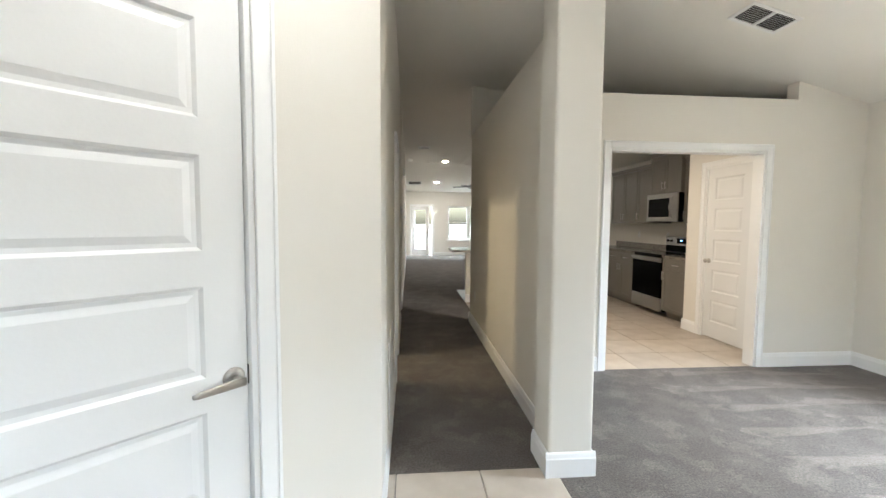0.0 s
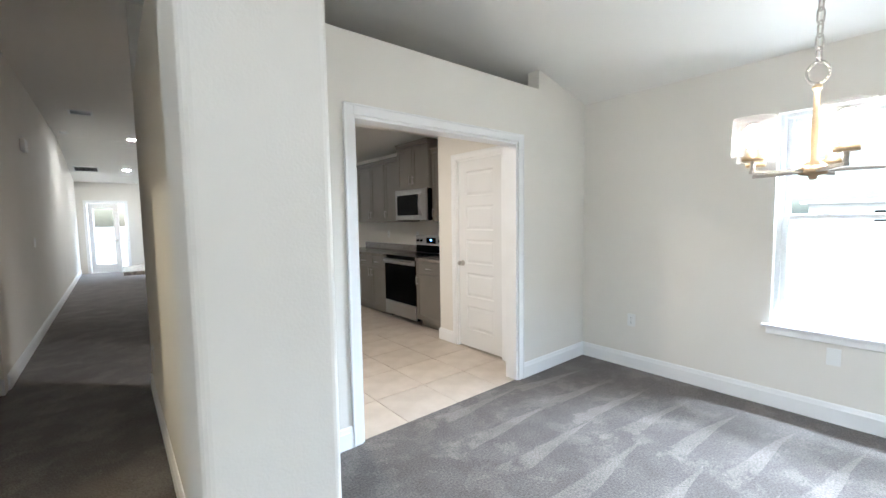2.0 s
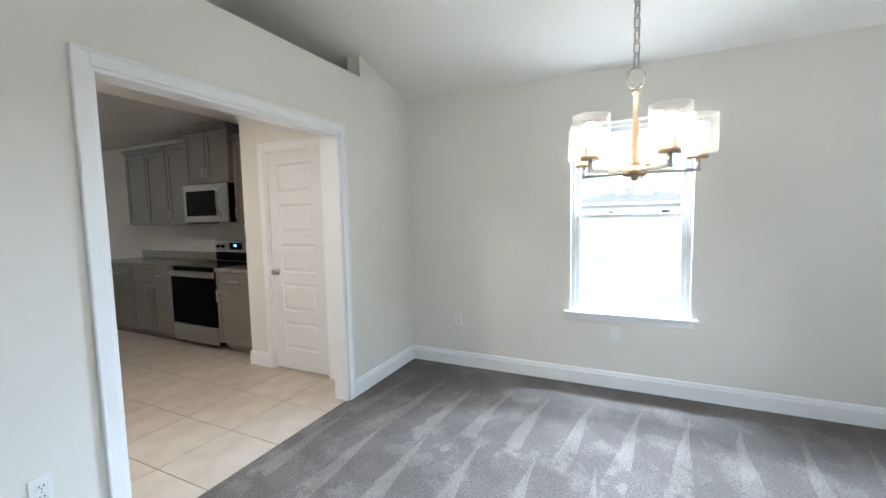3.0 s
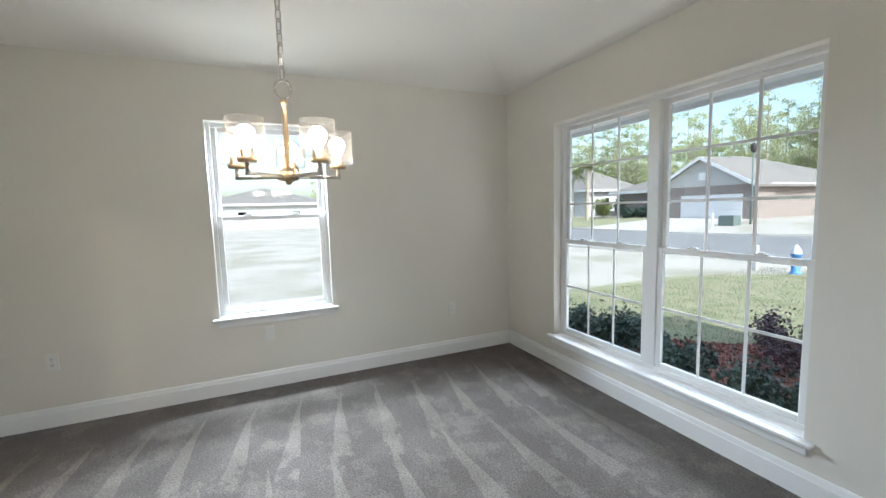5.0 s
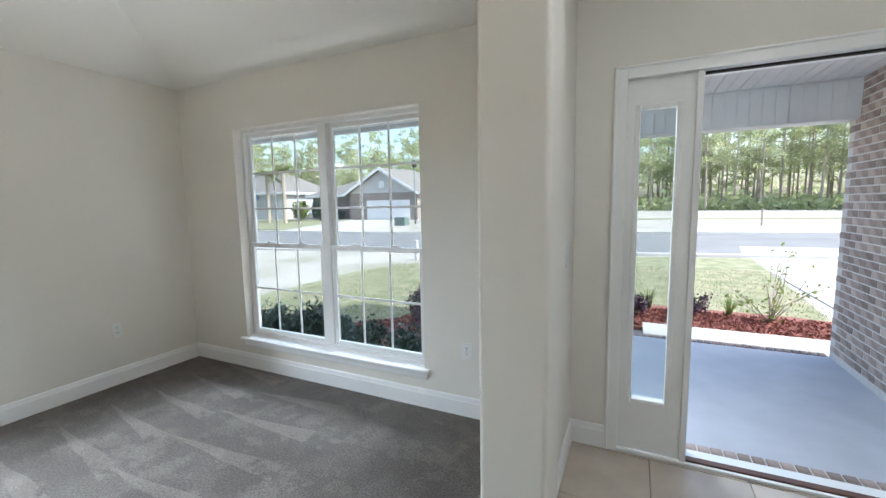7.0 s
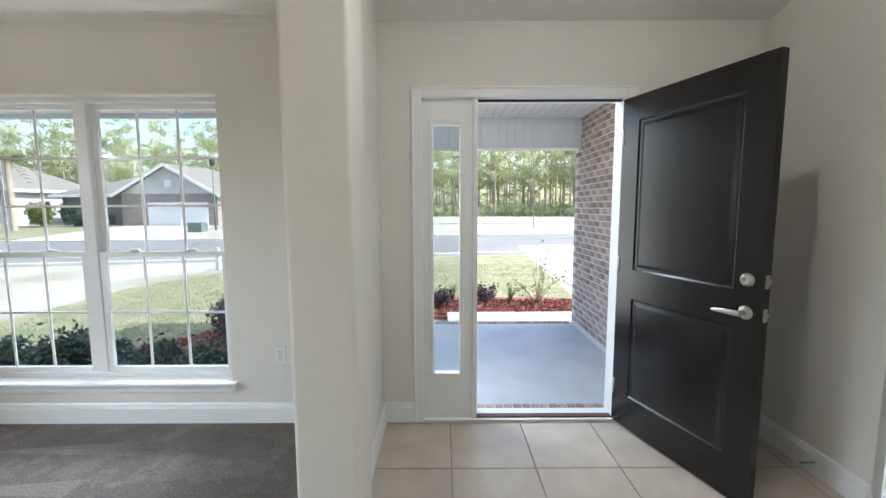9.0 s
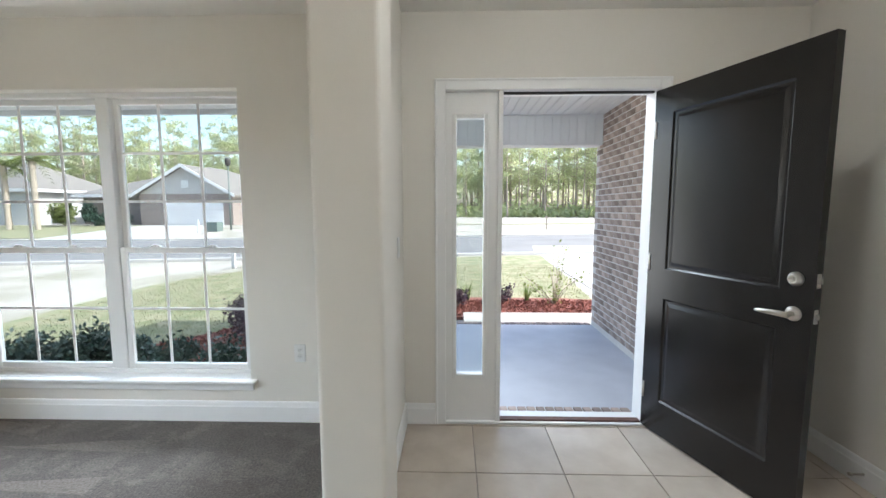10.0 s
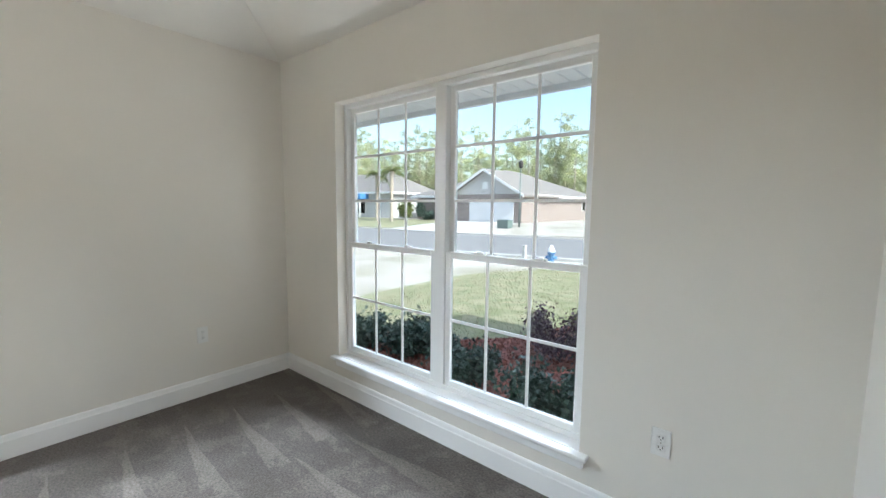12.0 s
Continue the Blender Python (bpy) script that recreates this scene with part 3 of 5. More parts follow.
def lever(parent, x, z, y, s, way, mat=NICKEL):
    """A lever handle on a face at y; s: outward sign; way: the lever's side along x."""
    bm = B()
    lathe(bm, (x, y, z), [(0.0, 0.012 * s), (0.018, 0.012 * s), (0.027, 0.009 * s), (0.032, 0.003 * s), (0.032, 0.0)], 24, "y")
    cyl(bm, (x, y + 0.01 * s, z), (x, y + 0.05 * s, z), 0.011, 0.010, 16)
    pts = [(x + way * d, y + (0.052 - 0.10 * max(d - 0.06, 0) * 0.6) * s, z - 0.10 * max(d - 0.02, 0) ** 1.2) for d in (-0.012, 0.02, 0.05, 0.08, 0.11, 0.125)]
    hw = [0.012, 0.0125, 0.0115, 0.010, 0.0085, 0.005]
    rows = []
    for (px, py, pz), r in zip(pts, hw):
        rows.append([bm.verts.new((px, py + 0.006 * s * a, pz + r * b)) for a, b in ((-1, -0.8), (-0.4, -1), (0.4, -1), (1, -0.8), (1, 0.8), (0.4, 1), (-0.4, 1), (-1, 0.8))])
    for a, b in zip(rows, rows[1:]):
        for i in range(8):
            f = bm.faces.new((a[i], a[(i + 1) % 8], b[(i + 1) % 8], b[i]))
            f.smooth = True
    bm.faces.new(rows[0])
    bm.faces.new(rows[-1])
    bmesh.ops.recalc_face_normals(bm, faces=bm.faces)
    return part("door_handle", bm, mat, parent, "brushed nickel lever handle")


def jambs(parent, w, h, deep, m, mat=TRIM, thick=0.018):
    for a, b in (((0, 0), (thick, h)), ((w - thick, 0), (w, h)), ((thick, h - thick), (w - thick, h))):
        bm = B()
        box(bm, (a[0], -0.002, a[1]), (b[0], deep + 0.002, b[1]), bevel=0.002, seg=1)
        part("jamb", bm, mat, parent, m=m)


# white door in the angled wall; local x runs from the latch side
DW = Matrix.Translation(DIAG_M @ Vector((1.275, 0, 0))) @ pose(0, 0, 0, 0, 0, 45)   # local x towards the hall corner, y into the wall
door1 = thing("door_1", "closed white five-panel door with a nickel lever", "door", DW, kind="structure")
casing(door1, None, 0.78, 2.045)
jambs(door1, 0.78, 2.045, 0.12, None)
lf = leaf(door1, 0.738, 2.018, 0.035, five_panels(0.738, 2.018), DOORW)
lf.matrix_basis = pose(0.021, 0.022, 0.006)
lever(lf, 0.738 - 0.04, 0.895, 0.0, -1, -1)
bm = B()
box(bm, (0.739, -0.004, 0.865), (0.7425, 0.03, 0.925), bevel=0.001, seg=1)
part("latch_plate", bm, DARK, lf, "dark latch plate at the door's edge")
bm = B()
box(bm, (0.0, 0.06, 0.0), (0.78, 0.115, 2.04))
part("closing_panel", bm, DARK, door1)

# pantry wall and door
bm = B()
wall_boxes(bm, "y", 4.18, 4.30, BACK + 0.12, 5.44, 0, 2.499, [(4.45, 5.13, 0, 2.045)])
box(bm, (4.30, 5.34, 0), (SIDE, 5.44, 2.499))
structure("wall_pantry", bm, WALL, "off-white pantry walls beside the kitchen run", "wall")
DP = Matrix.Translation((4.18, 5.13, 0)) @ pose(0, 0, 0, 0, 0, -90)
door2 = thing("door_2", "closed white five-panel pantry door with a knob", "door", DP, kind="structure")
casing(door2, None, 0.68, 2.045)
jambs(door2, 0.68, 2.045, 0.12, None)
lf = leaf(door2, 0.638, 2.012, 0.035, five_panels(0.638, 2.012), DOORW)
lf.matrix_basis = pose(0.021, 0.012, 0.016)
bm = B()
lathe(bm, (0.062, 0, 0.915), [(0.0, -0.062), (0.018, -0.060), (0.027, -0.05), (0.027, -0.042), (0.012, -0.030), (0.010, -0.012), (0.026, -0.010), (0.031, -0.004), (0.031, 0.0)], 20, "y")
part("door_knob", bm, NICKEL, lf, "round nickel knob")
bm = B()
box(bm, (0, 0.06, 0), (0.68, 0.11, 2.04))
part("closing_panel", bm, DARK, door2)

# cased opening to the kitchen, and bathroom doorway
op1 = thing("opening_1", "white cased opening between dining room and kitchen", "opening", Matrix.Translation((2.39, BACK, 0)), kind="structure")
casing(op1, None, 1.51, 2.045)
jambs(op1, 1.51, 2.045, 0.12, None)
op2 = thing("opening_2", "white cased bathroom doorway off the hallway", "opening", Matrix.Translation((HALL_L, 3.93, 0)) @ pose(0, 0, 0, 0, 0, 90), kind="structure")
casing(op2, None, 0.65, 2.045)
jambs(op2, 0.65, 2.045, 0.12, None)
bm = B()
box(bm, (0.629, 0.03, 0.87), (0.632, 0.06, 0.935), bevel=0.001, seg=1)
part("strike_plate", bm, NICKEL, op2, "nickel strike plate")

# entry: frame, sidelight, threshold
ENTRY = Matrix.Translation((1.19, FRONT, 0)) @ pose(0, 0, 0, 0, 0, 180)
entry = thing("entry_frame", "white entry door frame with a narrow glass sidelight", "door frame", ENTRY, kind="structure")
casing(entry, pose(0.046, 0, 0), 1.253, 2.07)
for a, b in ((0.0, 0.03), (0.36, 0.39), (1.285, 1.345)):
    bm = B()
    box(bm, (a, -0.001, 0.0), (b, 0.135, 2.068), bevel=0.003, seg=1)
    part("jamb", bm, TRIM, entry)
bm = B()
box(bm, (0.0, -0.001, 2.068), (1.345, 0.135, 2.10), bevel=0.003, seg=1)
part("head_jamb", bm, TRIM, entry)
bm = B()
box(bm, (0.39, 0.03, 2.056), (1.285, 0.05, 2.068))
part("weather_strip", bm, DARK, entry, "dark rubber weather strip")
side_panel = B()
wall_boxes(side_panel, "x", 0.02, 0.064, 0.03, 0.36, 0.012, 2.068, [(0.085, 0.305, 0.295, 1.94)])
sl = part("sidelight", side_panel, TRIM, entry)
bm = B()
for a, b in (((0.085, 0.295), (0.112, 1.94)), ((0.278, 0.295), (0.305, 1.94)), ((0.112, 0.295), (0.278, 0.323)), ((0.112, 1.912), (0.278, 1.94))):
    box(bm, (a[0], 0.008, a[1]), (b[0], 0.072, b[1]), bevel=0.006, seg=2)
part("glazing_bead", bm, TRIM, sl)
bm = B()
box(bm, (0.11, 0.038, 0.32), (0.28, 0.044, 1.915))
pane = part("pane", bm, GLASS, sl, "clear sidelight glass")
pane.visible_shadow = False
bm = B()
box(bm, (0.0, -0.012, 0.0), (1.345, 0.012, 0.016), bevel=0.004)
part("threshold_trim", bm, TRIM, entry)
bm = B()
box(bm, (0.385, 0.013, -0.02), (1.29, 0.06, 0.024), bevel=0.005)
part("threshold", bm, material("bronze_threshold", (0.10, 0.045, 0.03), 0.5, color2=(0.13, 0.06, 0.04), scale=12), entry, "dark bronze threshold strip")
bm = B()
box(bm, (0.385, 0.061, -0.02), (1.29, 0.14, 0.018), bevel=0.004)
part("sill", bm, VINYL, entry)
for z in (0.25, 1.05, 1.83):
    bm = B()
    cyl(bm, (1.287, -0.006, z - 0.05), (1.287, -0.006, z + 0.05), 0.007, n=10)
    part("hinge", bm, NICKEL, entry)

DOORM = pose(-0.093, -0.136, 0.012, 0, 0, 109)
front_door = thing("entry_door", "black two-panel entry door standing wide open", "door", DOORM)
lf = leaf(front_door, 0.865, 2.045, 0.044, [(0.125, 0.735, 0.205, 0.835), (0.125, 0.735, 1.01, 1.905)], BLACKDOOR)
lever(lf, 0.865 - 0.068, 0.915, 0.0, -1, -1)
lever(lf, 0.865 - 0.068, 0.915, 0.044, 1, -1)
bm = B()
lathe(bm, (0.797, 0, 1.065), [(0.0, -0.02), (0.012, -0.02), (0.0125, -0.024), (0.019, -0.024), (0.024, -0.016), (0.031, -0.006), (0.031, 0.0)], 24, "y")
box(bm, (0.7955, -0.0245, 1.059), (0.7985, -0.019, 1.071))
part("deadbolt", bm, NICKEL, lf, "keyed nickel deadbolt")
for z in (1.065, 0.915):
    bm = B()
    box(bm, (0.8645, 0.010, z - 0.03), (0.867, 0.036, z + 0.03), bevel=0.001, seg=1)
    box(bm, (0.866, 0.016, z - 0.012), (0.876, 0.030, z + 0.012), bevel=0.003)
    part("latch", bm, NICKEL, lf)
stop = thing("door_stop", "small metal spring door stop on the skirting", "door stop", Matrix.Translation((LEFT + 0.015, 0.42, 0.07)))
bm = B()
cyl(bm, (0, 0, 0), (0.06, 0, 0), 0.006, 0.005, 10)
cyl(bm, (0.06, 0, 0), (0.072, 0, 0), 0.009, 0.008, 10)
part("spring", bm, NICKEL, stop)

# far glass door, ajar
fd = thing("door_3", "white glazed patio door standing ajar on the far wall", "door", Matrix.Translation((0.68, FAR, 0)), kind="structure")
casing(fd, None, 0.88, 2.05)
jambs(fd, 0.88, 2.05, 0.14, None)
bm = B()
for a, b in (((0, 0), (0.12, 2.0)), ((0.68, 0), (0.80, 2.0)), ((0.12, 0), (0.68, 0.24)), ((0.12, 1.86), (0.68, 2.0))):
    box(bm, (a[0], 0, a[1]), (b[0], 0.044, b[1]))
lf = part("leaf", bm, TRIM, fd, m=pose(0.03, 0.0, 0.02, 0, 0, -34))
bm = B()
box(bm, (0.12, 0.02, 0.24), (0.68, 0.026, 1.86))
pane = part("pane", bm, GLASS, lf)
pane.visible_shadow = False
lever(lf, 0.74, 0.93, 0.0, -1, -1)

# ---- outlets, switches and small wall fittings ----


def outlet(m, label="white duplex outlet on the wall", blank=False, group="wall outlets"):
    """Local xz is the wall face, -y the way out."""
    t = thing("wall_outlet" if not blank else "blank_plate", label, "outlet" if not blank else "wall plate", m, group)
    bm = B()
    box(bm, (-0.036, -0.006, -0.058), (0.036, 0, 0.058), bevel=0.004, seg=2)
    part("cover_plate", bm, PLATE, t)
    if not blank:
        for z in (-0.021, 0.021):
            bm = B()
            box(bm, (-0.017, -0.0085, z - 0.014), (0.017, -0.006, z + 0.014), bevel=0.003, seg=2)
            socket = part("socket", bm, PLATE, t)
            bm = B()
            for x in (-0.007, 0.007):
                box(bm, (x - 0.0015, -0.0092, z - 0.001), (x + 0.0015, -0.0084, z + 0.008))
            cyl(bm, (0, -0.0092, z - 0.007), (0, -0.0084, z - 0.007), 0.0024, n=8)
            part("slots", bm, DARK, socket)
        bm = B()
        cyl(bm, (0, -0.0075, 0), (0, -0.006, 0), 0.003, n=10)
        part("screw", bm, NICKEL, t)
    return t


OUT = pose(0, 0, 0)
first = outlet(Matrix.Translation((SIDE, 3.528, 0.45)) @ pose(0, 0, 0, 0, 0, -90))
copy_thing(first, Matrix.Translation((SIDE, 0.533, 0.45)) @ pose(0, 0, 0, 0, 0, -90))
copy_thing(first, Matrix.Translation((2.075, FRONT, 0.458)) @ pose(0, 0, 0, 0, 0, 180))
copy_thing(first, Matrix.Translation((2.122, BACK, 0.42)))
copy_thing(first, Matrix.Translation((HALL_R, 5.55, 0.42)) @ pose(0, 0, 0, 0, 0, -90))
outlet(Matrix.Translation((SIDE, 2.17, 0.45)) @ pose(0, 0, 0, 0, 0, -90), "white blank plate under the side window", True)


def switch(m, label):
    t = thing("light_switch", label, "switch", m, "light switches")
    bm = B()
    box(bm, (-0.036, -0.006, -0.058), (0.036, 0, 0.058), bevel=0.004)
    part("cover_plate", bm, PLATE, t)
    bm = B()
    box(bm, (-0.016, -0.010, -0.033), (0.016, -0.006, 0.033), bevel=0.002)
    part("rocker", bm, PLATE, t)
    return t


sw = switch(Matrix.Translation((1.405, 0.12, 1.16)) @ pose(0, 0, 0, 0, 0, -90), "white rocker switch on the wing wall")
copy_thing(sw, Matrix.Translation((HALL_L, 9.0, 1.2)) @ pose(0, 0, 0, 0, 0, 90))
thermostat = thing("thermostat", "small white thermostat on the hallway wall", "thermostat", Matrix.Translation((HALL_L, 5.88, 1.53)) @ pose(0, 0, 0, 0, 0, 90))
bm = B()
box(bm, (-0.06, -0.026, -0.045), (0.06, 0, 0.045), bevel=0.008, seg=3)
part("body", bm, PLATE, thermostat)
bm = B()
box(bm, (-0.035, -0.0275, -0.01), (0.02, -0.026, 0.03))
part("display", bm, material("lcd_grey", (0.25, 0.27, 0.25), 0.3, color2=(0.27, 0.29, 0.27), scale=9), thermostat)
det = thing("door_chime", "white chime box high on the hallway wall", "chime", Matrix.Translation((HALL_L, 8.6, 2.35)) @ pose(0, 0, 0, 0, 0, 90))
bm = B()
box(bm, (-0.09, -0.05, -0.07), (0.09, 0, 0.07), bevel=0.01, seg=3)
part("body", bm, PLATE, det)


def grille(name, label, m, w, h, slats, bars=0, mat=VINYL, tilt=35):
    """A louvred grille in the local xy plane, facing -z."""
    t = thing(name, label, "vent", m)
    bm = B()
    f = 0.03
    for a, b in (((0, 0), (w, f)), ((0, h - f), (w, h)), ((0, f), (f, h - f)), ((w - f, f), (w, h - f))):
        box(bm, (a[0], a[1], -0.010), (b[0], b[1], 0), bevel=0.003, seg=1)
    part("vent_frame", bm, mat, t)
    bm = B()
    box(bm, (f * 0.5, f * 0.5, -0.0018), (w - f * 0.5, h - f * 0.5, -0.0004))
    part("backing", bm, DARK, t)
    bm = B()
    box(bm, (-0.5 * (w - 2 * f), -0.006, -0.0008), (0.5 * (w - 2 * f), 0.006, 0.0008))
    slat = part("slat", bm, mat, t, m=pose(w / 2, f + (h - 2 * f) * 0.5 / slats, -0.007, tilt))
    for i in range(1, slats):
        share("slat", slat.data, t, pose(w / 2, f + (h - 2 * f) * (i + 0.5) / slats, -0.007, tilt))
    for i in range(bars):
        bm = B()
        x = w * (i + 1) / (bars + 1)
        box(bm, (x - 0.012, f, -0.0125), (x + 0.012, h - f, -0.003))
        part("bar", bm, mat, t)
    return t


slope_turn = pose(0, 0, 0, 0, math.degrees(math.atan(PITCH)), 0)
grille("ceiling_vent", "white louvred air vent on the sloped ceiling", Matrix.Translation((3.065, 3.315, PLATE_Z + PITCH * (SIDE - 3.065) - 0.001)) @ slope_turn, 0.41, 0.25, 9, 1, tilt=38)
grille("return_grille", "white return air grille low on the hallway wall", Matrix.Translation((HALL_L, 2.83, 0.13)) @ Matrix(((0, 0, -1, 0), (1, 0, 0, 0), (0, 1, 0, 0), (0, 0, 0, 1))), 0.57, 0.53, 24, 0)
grille("ceiling_vent", "white louvred air vent on the hallway ceiling", Matrix.Translation((0.80, 10.3, TOP - 0.001)), 0.30, 0.28, 7, 0)
grille("ceiling_vent", "white louvred return vent on the living room ceiling", Matrix.Translation((0.55, 15.4, TOP - 0.13 * 2.4 - 0.001)) @ pose(0, 0, 0, -7.4), 0.5, 0.5, 9, 0)


def recessed(x, y, z=None, lens=None):
    t = thing("recessed_light", "lit recessed ceiling light with white trim", "ceiling light", Matrix.Translation((x, y, z or ceil_z(x, y))), "recessed lights")
    bm = B()
    lathe(bm, (0, 0, 0), [(0.075, -0.001), (0.095, -0.001), (0.093, -0.008), (0.075, -0.010)], 28)
    part("trim_ring", bm, PLATE, t)
    bm = B()
    lathe(bm, (0, 0, 0), [(0.0, -0.006), (0.075, -0.006)], 28)
    part("lens", bm, lens or LED, t)


recessed(1.66, 12.6)
recessed(1.62, 15.6)
# added kitchen fill, fixture unseen: warms the pantry door and tile floor
recessed(2.6, 5.0, 2.50, LEDFILL)
# added foyer light, always out of view, brightens the entry and hall walls
recessed(0.52, 1.3, ceil_z(0.52, 1.3) - 0.006, LEDFOYERFILL)
bl = thing("bathroom_light", "warm lit globe light on the bathroom ceiling", "ceiling light", Matrix.Translation((-0.6, 4.35, 2.45)))
bm = B()
lathe(bm, (0, 0, 0), [(0.0, -0.11), (0.06, -0.10), (0.10, -0.06), (0.11, -0.02), (0.10, 0.0)], 20)
part("globe", bm, material("warm_globe", (1, 0.85, 0.6), 0.4, emit=((1.0, 0.78, 0.48), 36)), bl)
sd = thing("smoke_detector", "round white smoke detector on the ceiling", "smoke detector", Matrix.Translation((0.62, 12.4, TOP)))
bm = B()
lathe(bm, (0, 0, 0), [(0.0, -0.035), (0.045, -0.035), (0.06, -0.022), (0.065, 0.0)], 24)
part("body", bm, PLATE, sd)
fan = thing("ceiling_fan", "dark ceiling fan at rest in the living room", "ceiling fan", Matrix.Translation((2.75, 14.4, 3.005)))
bm = B()
cyl(bm, (0, 0, 0), (0, 0, -0.30), 0.014)
lathe(bm, (0, 0, -0.4), [(0.0, -0.06), (0.07, -0.05), (0.11, 0.0), (0.10, 0.07), (0.03, 0.10)], 20)
part("motor_body", bm, NICKEL, fan)
for i in range(5):
    bm = B()
    box(bm, (0.1, -0.06, -0.404), (0.66, 0.06, -0.396), bevel=0.003, seg=1)
    part("blade", bm, material("fan_blade", (0.07, 0.05, 0.04), 0.5, color2=(0.09, 0.065, 0.05), scale=8), fan, m=pose(0, 0, 0, 8, 0, 72 * i + 11))

# ---- chandelier ----
CHX, CHY, HUB = 3.025, 2.047, 1.555
ch = thing("chandelier", "brass and nickel five-light chandelier with seeded glass shades", "chandelier", Matrix.Translation((CHX, CHY, 0)))
BRASS = material("satin_brass", (0.62, 0.47, 0.29), 0.34, 1.0, color2=(0.56, 0.42, 0.26), scale=30)
bm = B()
lathe(bm, (0, 0, HUB), [(0.0, -0.035), (0.010, -0.033), (0.012, -0.022), (0.036, -0.018), (0.038, 0.012), (0.026, 0.018), (0.012, 0.028), (0.0105, 0.16), (0.0085, 0.172), (0.008, 0.252), (0.013, 0.256), (0.013, 0.266), (0.0, 0.274)], 20)
part("stem", bm, BRASS, ch, "satin brass centre stem")
bm = B()
pts = [Vector((0, 0.028 * math.cos(a), HUB + 0.307 + 0.034 * math.sin(a))) for a in [2 * math.pi * i / 20 for i in range(21)]]
tube(bm, pts, 0.0045, 8)
part("loop", bm, NICKEL, ch)
top_z = PLATE_Z + PITCH * (SIDE - CHX)
bm = B()
lk = [Vector((0.0105 * math.cos(a), 0, 0.018 * math.sin(a) + (0.008 if math.sin(a) > 0 else -0.008))) for a in [2 * math.pi * i / 14 for i in range(15)]]
tube(bm, lk, 0.0028, 6)
z, i = HUB + 0.362, 0
link = part("chain_link", bm, NICKEL, ch, m=pose(0, 0, z, 0, 0, 40))
while z + 0.045 < top_z - 0.03:
    z += 0.0405
    i += 1
    share("chain_link", link.data, ch, pose(0, 0, z, 0, 0, 40 + 90 * (i % 2)))
bm = B()
cyl(bm, (0.004, 0, HUB + 0.34), (0.004, 0, top_z), 0.0022, n=6)
part("cord", bm, PLATE, ch)
bm = B()
lathe(bm, (0, 0, top_z), [(0.0, -0.05), (0.012, -0.048), (0.05, -0.03), (0.065, -0.018), (0.066, 0.02)], 24)
part("canopy", bm, NICKEL, ch)
ARM = 0.19
for i in range(5):
    turn = pose(0, 0, HUB, 0, 0, 72 * i + 65)
    bm = B()
    box(bm, (0.03, -0.007, -0.012), (ARM + 0.008, 0.007, 0.0), bevel=0.002, seg=1)
    cyl(bm, (ARM, 0, -0.012), (ARM, 0, 0.03), 0.0075, n=12)
    arm = part("arm", bm, NICKEL, ch, m=turn)
    bm = B()
    lathe(bm, (ARM, 0, 0.03), [(0.0, 0.0), (0.03, 0.0), (0.031, 0.014), (0.021, 0.015), (0.0205, 0.042), (0.0, 0.043)], 20)
    part("socket_cup", bm, BRASS, arm)
    bm = B()
    lathe(bm, (ARM, 0, 0.046), [(0.0225, 0.0), (0.056, 0.001), (0.0585, 0.004), (0.0585, 0.122), (0.056, 0.122), (0.056, 0.005), (0.0225, 0.003)], 28)
    sh = part("glass_shade", bm, SHADEGL, arm, "clear seeded glass cylinder shade")
    sh.visible_shadow = False
    bm = B()
    lathe(bm, (ARM, 0, 0.073), [(0.012, 0.0), (0.016, 0.012), (0.028, 0.034), (0.030, 0.047), (0.026, 0.062), (0.014, 0.073), (0.0, 0.076)], 16)
    part("bulb", bm, BULB, arm, "glowing warm bulb")

# ---- kitchen ----
KW, BF = SIDE, 4.30     # kitchen wall, front of the base units


def pull(parent, p, along):
    bm = B()
    q = Vector(p)
    a = Vector((0, 0.05, 0)) if along == "y" else Vector((0, 0, 0.05))
    cyl(bm, q - a * 1.2 + Vector((-0.028, 0, 0)), q + a * 1.2 + Vector((-0.028, 0, 0)), 0.005, n=8)
    cyl(bm, q - a * 0.8, q - a * 0.8 + Vector((-0.028, 0, 0)), 0.004, n=8)
    cyl(bm, q + a * 0.8, q + a * 0.8 + Vector((-0.028, 0, 0)), 0.004, n=8)
    part("pull_handle", bm, NICKEL, parent, "brushed nickel bar pull")


def shaker(parent, name, x, y0, y1, z0, z1, t=0.019):
    """A shaker front whose outer face lies at x - t."""
    bm = B()
    r = 0.055 if z1 - z0 > 0.2 else 0.035
    for a, b in (((y0, z0), (y0 + r, z1)), ((y1 - r, z0), (y1, z1)), ((y0 + r, z0), (y1 - r, z0 + r)), ((y0 + r, z1 - r), (y1 - r, z1))):
        box(bm, (x - t, a[0], a[1]), (x, b[0], b[1]), bevel=0.002, seg=1)
    box(bm, (x - t + 0.009, y0 + r - 0.001, z0 + r - 0.001), (x, y1 - r + 0.001, z1 - r + 0.001))
    return part(name, bm, CAB, parent)


